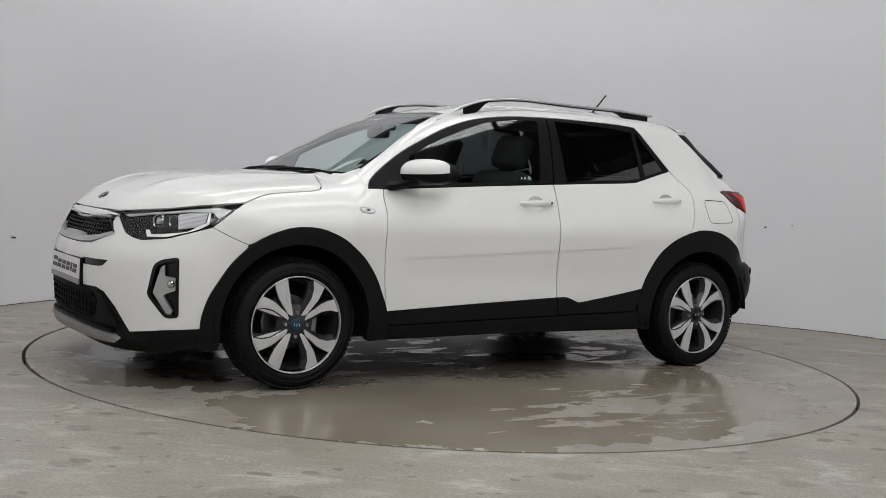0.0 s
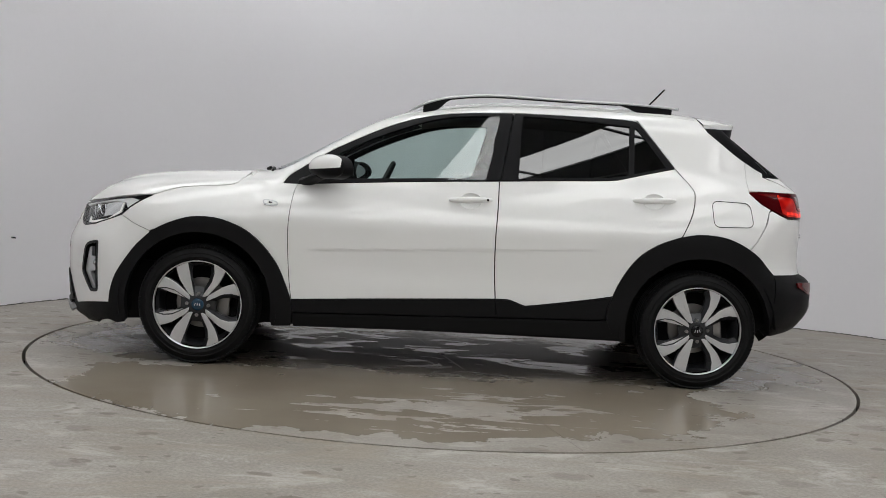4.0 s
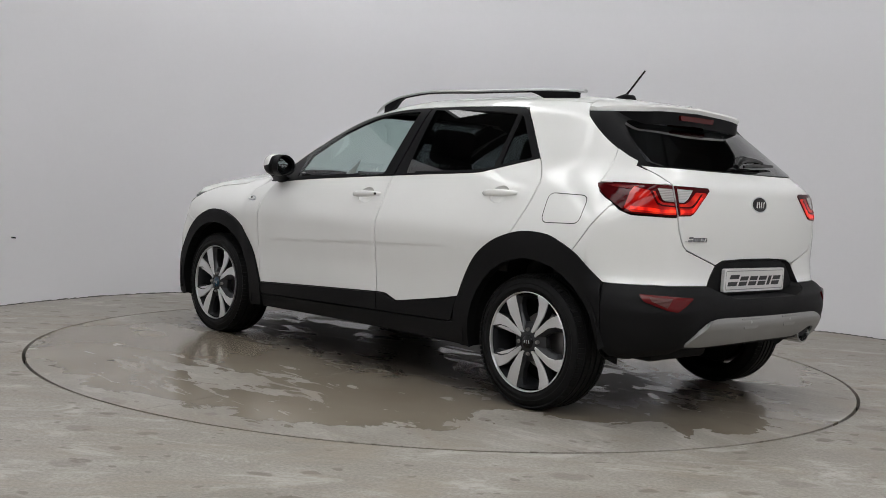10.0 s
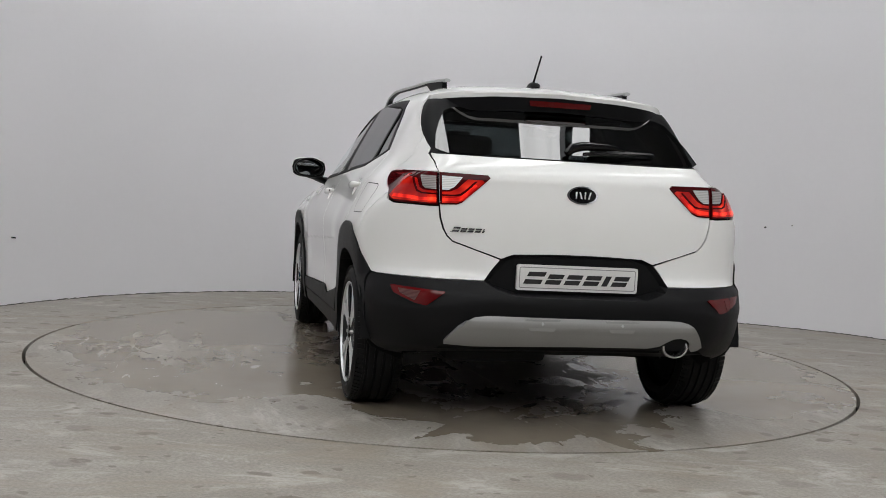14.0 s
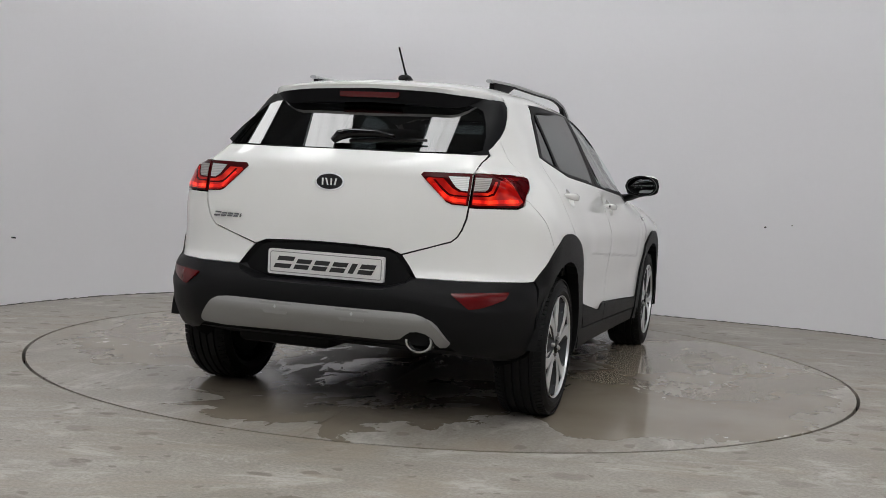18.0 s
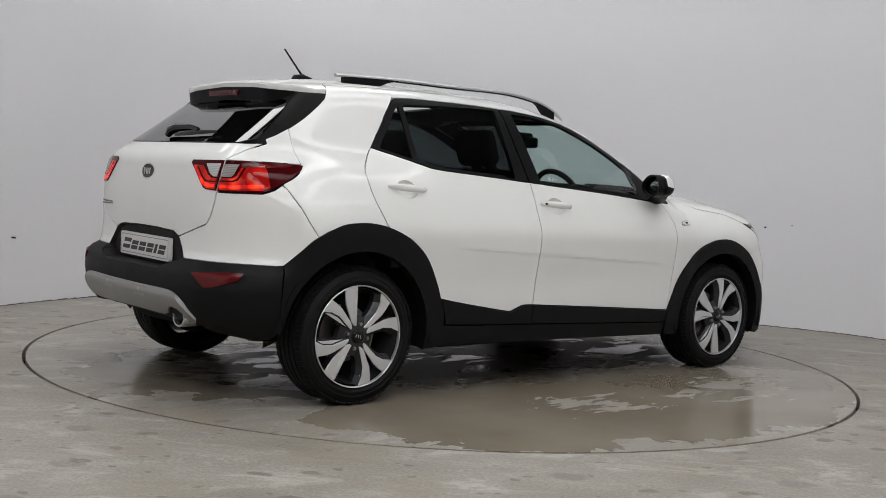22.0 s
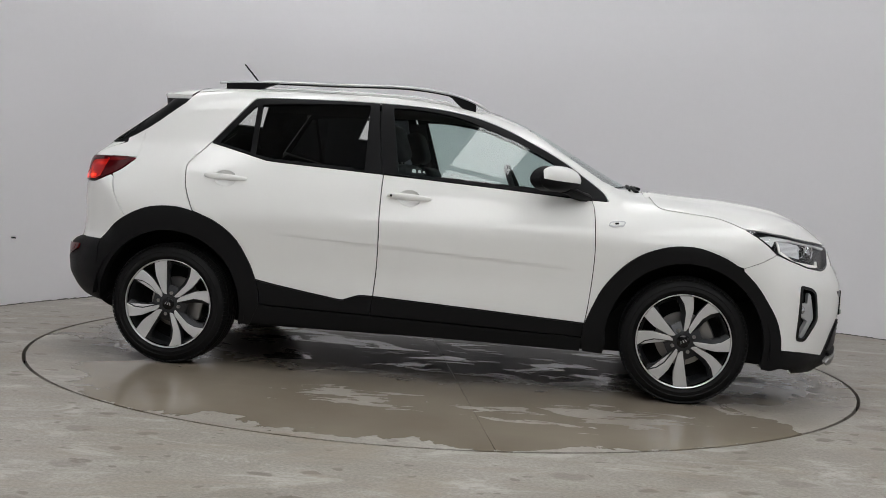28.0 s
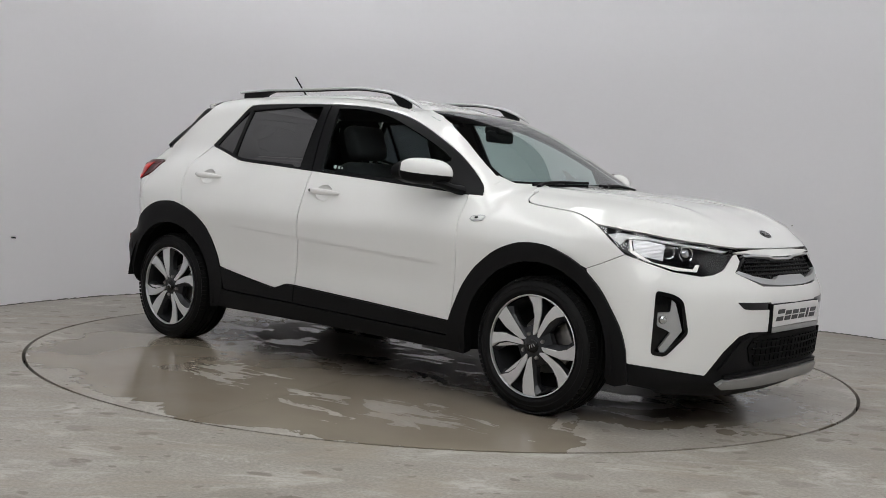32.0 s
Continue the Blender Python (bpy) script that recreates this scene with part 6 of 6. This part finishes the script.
# ---- inside of the car ----
def seat(x, y, rear=False):
    s = new("seat")
    s.parent = car
    s["label"] = "dark grey fabric car seat"
    bm = bmesh.new()
    box(bm, x - .25, x + .27, y - .25, y + .25, .42, .58, bevel=.06, seg=3)
    part("cushion", bm, M["seat"], s, smooth=True, angle=60)
    bm = bmesh.new()
    m = Matrix.Translation((x - .24, y, .55)) @ Matrix.Rotation(radians(-20), 4, 'Y')
    box(bm, -.07, .07, -.235, .235, -.02, .56, m, bevel=.055, seg=3)
    part("backrest", bm, M["seat"], s, smooth=True, angle=60)
    bm = bmesh.new()
    box(bm, -.045, .055, -.135, .135, .585, .775, m, bevel=.04, seg=3)
    part("headrest", bm, M["seat"], s, smooth=True, angle=60)
    bm = bmesh.new()
    for d in (-.06, .06):
        tube(bm, [m @ Vector((0, d, .53)), m @ Vector((0, d, .60))], .006, None, 6)
    part("headrest_posts", bm, M["trim"], s)


def interior(P):
    for y in (.36, -.36):
        seat(.23, y)
    # rear bench with three headrests
    b = new("rear_bench")
    b.parent = car
    bm = bmesh.new()
    box(bm, -1.10, -.62, -.62, .62, .42, .58, bevel=.06, seg=3)
    part("cushion", bm, M["seat"], b, smooth=True, angle=60)
    m = Matrix.Translation((-1.05, 0, .55)) @ Matrix.Rotation(radians(-22), 4, 'Y')
    bm = bmesh.new()
    box(bm, -.06, .06, -.60, .60, 0, .56, m, bevel=.05, seg=3)
    part("backrest", bm, M["seat"], b, smooth=True, angle=60)
    for y in (-.36, .36):
        bm = bmesh.new()
        box(bm, -.04, .045, -.125, .125, .575, .72, m @ Matrix.Translation((0, y, 0)), bevel=.035, seg=3)
        part("headrest", bm, M["seat"], b, smooth=True, angle=60)
    # load cover and trim behind the bench
    bm = bmesh.new()
    box(bm, -1.62, -1.25, -.58, .58, .97, 1.0, bevel=.01)
    part("load_cover", bm, M["dash"], car)
    # dashboard
    bm = bmesh.new()
    prism(bm, [(.95, .62), (.95, .955), (.90, .972), (.74, .975), (.64, .955), (.58, .90), (.60, .74), (.68, .62)], -.60, .60, lambda u, v, h: Vector((u, h, v)))
    d = part("dashboard", bm, M["dash"], car, "dark plastic dashboard")
    bm = bmesh.new()
    box(bm, .56, .78, -.58, -.16, .93, 1.005, bevel=.03, seg=3)
    part("instrument_hood", bm, M["dash"], d, smooth=True)
    bm = bmesh.new()
    box(bm, .55, .62, -.14, .14, .88, 1.01, Matrix.Identity(4), bevel=.01)
    part("screen", bm, M["gloss"], d)
    bm = bmesh.new()
    box(bm, -.2, .58, -.12, .12, .40, .62, bevel=.03)
    part("centre_console", bm, M["dash"], car)
    # steering wheel on the right-hand side
    m = Matrix.Translation((.43, -.33, .935)) @ Matrix.Rotation(radians(66), 4, 'Y')
    sw = new("steering_wheel")
    sw.parent = car
    bm = bmesh.new()
    lathe(bm, [(.178 + .016 * math.cos(t), .016 * math.sin(t)) for t in [2 * math.pi * k / 10 for k in range(11)]], 40, 'Z', m)
    part("wheel_rim", bm, M["dash"], sw, smooth=True, angle=80)
    bm = bmesh.new()
    box(bm, -.055, .075, -.075, .075, -.03, .02, m, bevel=.02)
    box(bm, -.02, .03, -.17, .17, -.015, .005, m)
    part("wheel_hub", bm, M["dash"], sw)
    # inside mirror and sun visor box
    bm = bmesh.new()
    box(bm, .415, .445, -.13, .10, 1.228, 1.292, bevel=.015)
    part("inside_mirror", bm, M["trim"], car, smooth=True)
    bm = bmesh.new()
    box(bm, .36, .46, -.065, .065, 1.275, 1.318, bevel=.01)
    part("sensor_box", bm, M["trim"], car)
    # headlining, inner pillars
    half = [(.22, 0), (.20, .30), (.16, .46), (-.40, .515), (-1.0, .50), (-1.36, .46), (-1.38, 0)]
    Patch().put(on_top, half + [(x, -y) for x, y in reversed(half[1:-1])], .06, off=-.030, lip=0).make("headlining", M["lining"], car)
    scr = [(.20, 1.358), (.36, 1.300), (.512, 1.238), (.656, 1.163), (.770, 1.088), (.86, 1.02), (.90, 1.03), (.80, 1.09), (.70, 1.152), (.60, 1.21), (.50, 1.27), (.38, 1.33), (.24, 1.378)]
    pair("inner_pillar", Patch().put(on_side, scr, .05, .03, off=-.022, lip=0), M["dash"], (car, car))
    pair("inner_pillar", Patch().put(on_side, [(-.20, 1.03), (-.30, 1.03), (-.34, 1.37), (-.23, 1.37)], .05, .04, off=-.03, lip=0), M["dash"], (car, car))
    pair("inner_pillar", Patch().put(on_side, [(-1.16, 1.14), (-.985, 1.36), (-.98, 1.40), (-1.32, 1.40), (-1.46, 1.24), (-1.56, 1.17), (-1.56, 1.02), (-1.20, 1.02)], .05, .04, off=-.03, lip=0), M["dash"], (car, car))
    pair("inner_roof_rail", Patch().put(on_side, [(.20, 1.345), (.05, 1.372), (-.29, 1.392), (-.95, 1.388), (-1.3, 1.37), (-1.3, 1.42), (-.9, 1.435), (-.3, 1.43), (.1, 1.405), (.20, 1.38)], .05, .03, off=-.022, lip=0), M["lining"], (car, car))
    pair("door_lining", Patch().put(on_side, [(.80, .60), (-1.10, .60), (-1.10, 1.10), (-.80, 1.05), (-.22, 1.012), (.80, .945)], .08, .06, off=-.06, lip=.01), M["dash"], (car, car))
    bm = bmesh.new()
    q = [Vector(c) for c in ((.930, .21, .974), (.775, .23, .974), (.660, .26, 1.110), (.745, .22, 1.080))]
    lo = [bm.verts.new(c) for c in q]
    hi = [bm.verts.new(c + Vector((.0008, 0, .0008))) for c in q]
    bm.faces.new(lo)
    bm.faces.new(hi[::-1])
    for k in range(4):
        bm.faces.new((lo[k], hi[k], hi[(k + 1) % 4], lo[(k + 1) % 4]))
    part("paper_sheet", bm, M["paper"], car, "white paper sheet on the dashboard")
    # small etched marks in the front side glass
    for i in (0, 1):
        for k, (x, w) in enumerate(((-.085, .022), (-.055, .018), (-.030, .014))):
            o = [(x, 1.043), (x + w, 1.0415), (x + w - .004, 1.058 - .004 * k), (x + .003, 1.060 - .003 * k)]
            q = Patch().put(on_side, o, .02, off=-.0035, lip=0)
            (q if i == 0 else q.mirrored()).make("etched_mark", M["lampwhite"], P["front_door"][i])
P = body_panels()
REAR_LOW, FRONT_LOW = cladding(P)
place_wheels()
windows(P)
spoiler(P)
roof_rails()
antenna()
tail_lamps(P)
rear_details(P)
front_details(P)
side_details(P)
interior(P)


def motions():
    """The turntable turns, and the car rides on it."""
    times = [0.5 * i for i in range(65)]
    walk(turntable, [(t, pose(0, 0, 0, 0, 0, table_angle(t))) for t in times])
    walk(car, [(t, pose(0, 0, 0, 0, 0, table_angle(t)) @ pose(CAR_OFF[0], CAR_OFF[1], 0)) for t in times])


motions()
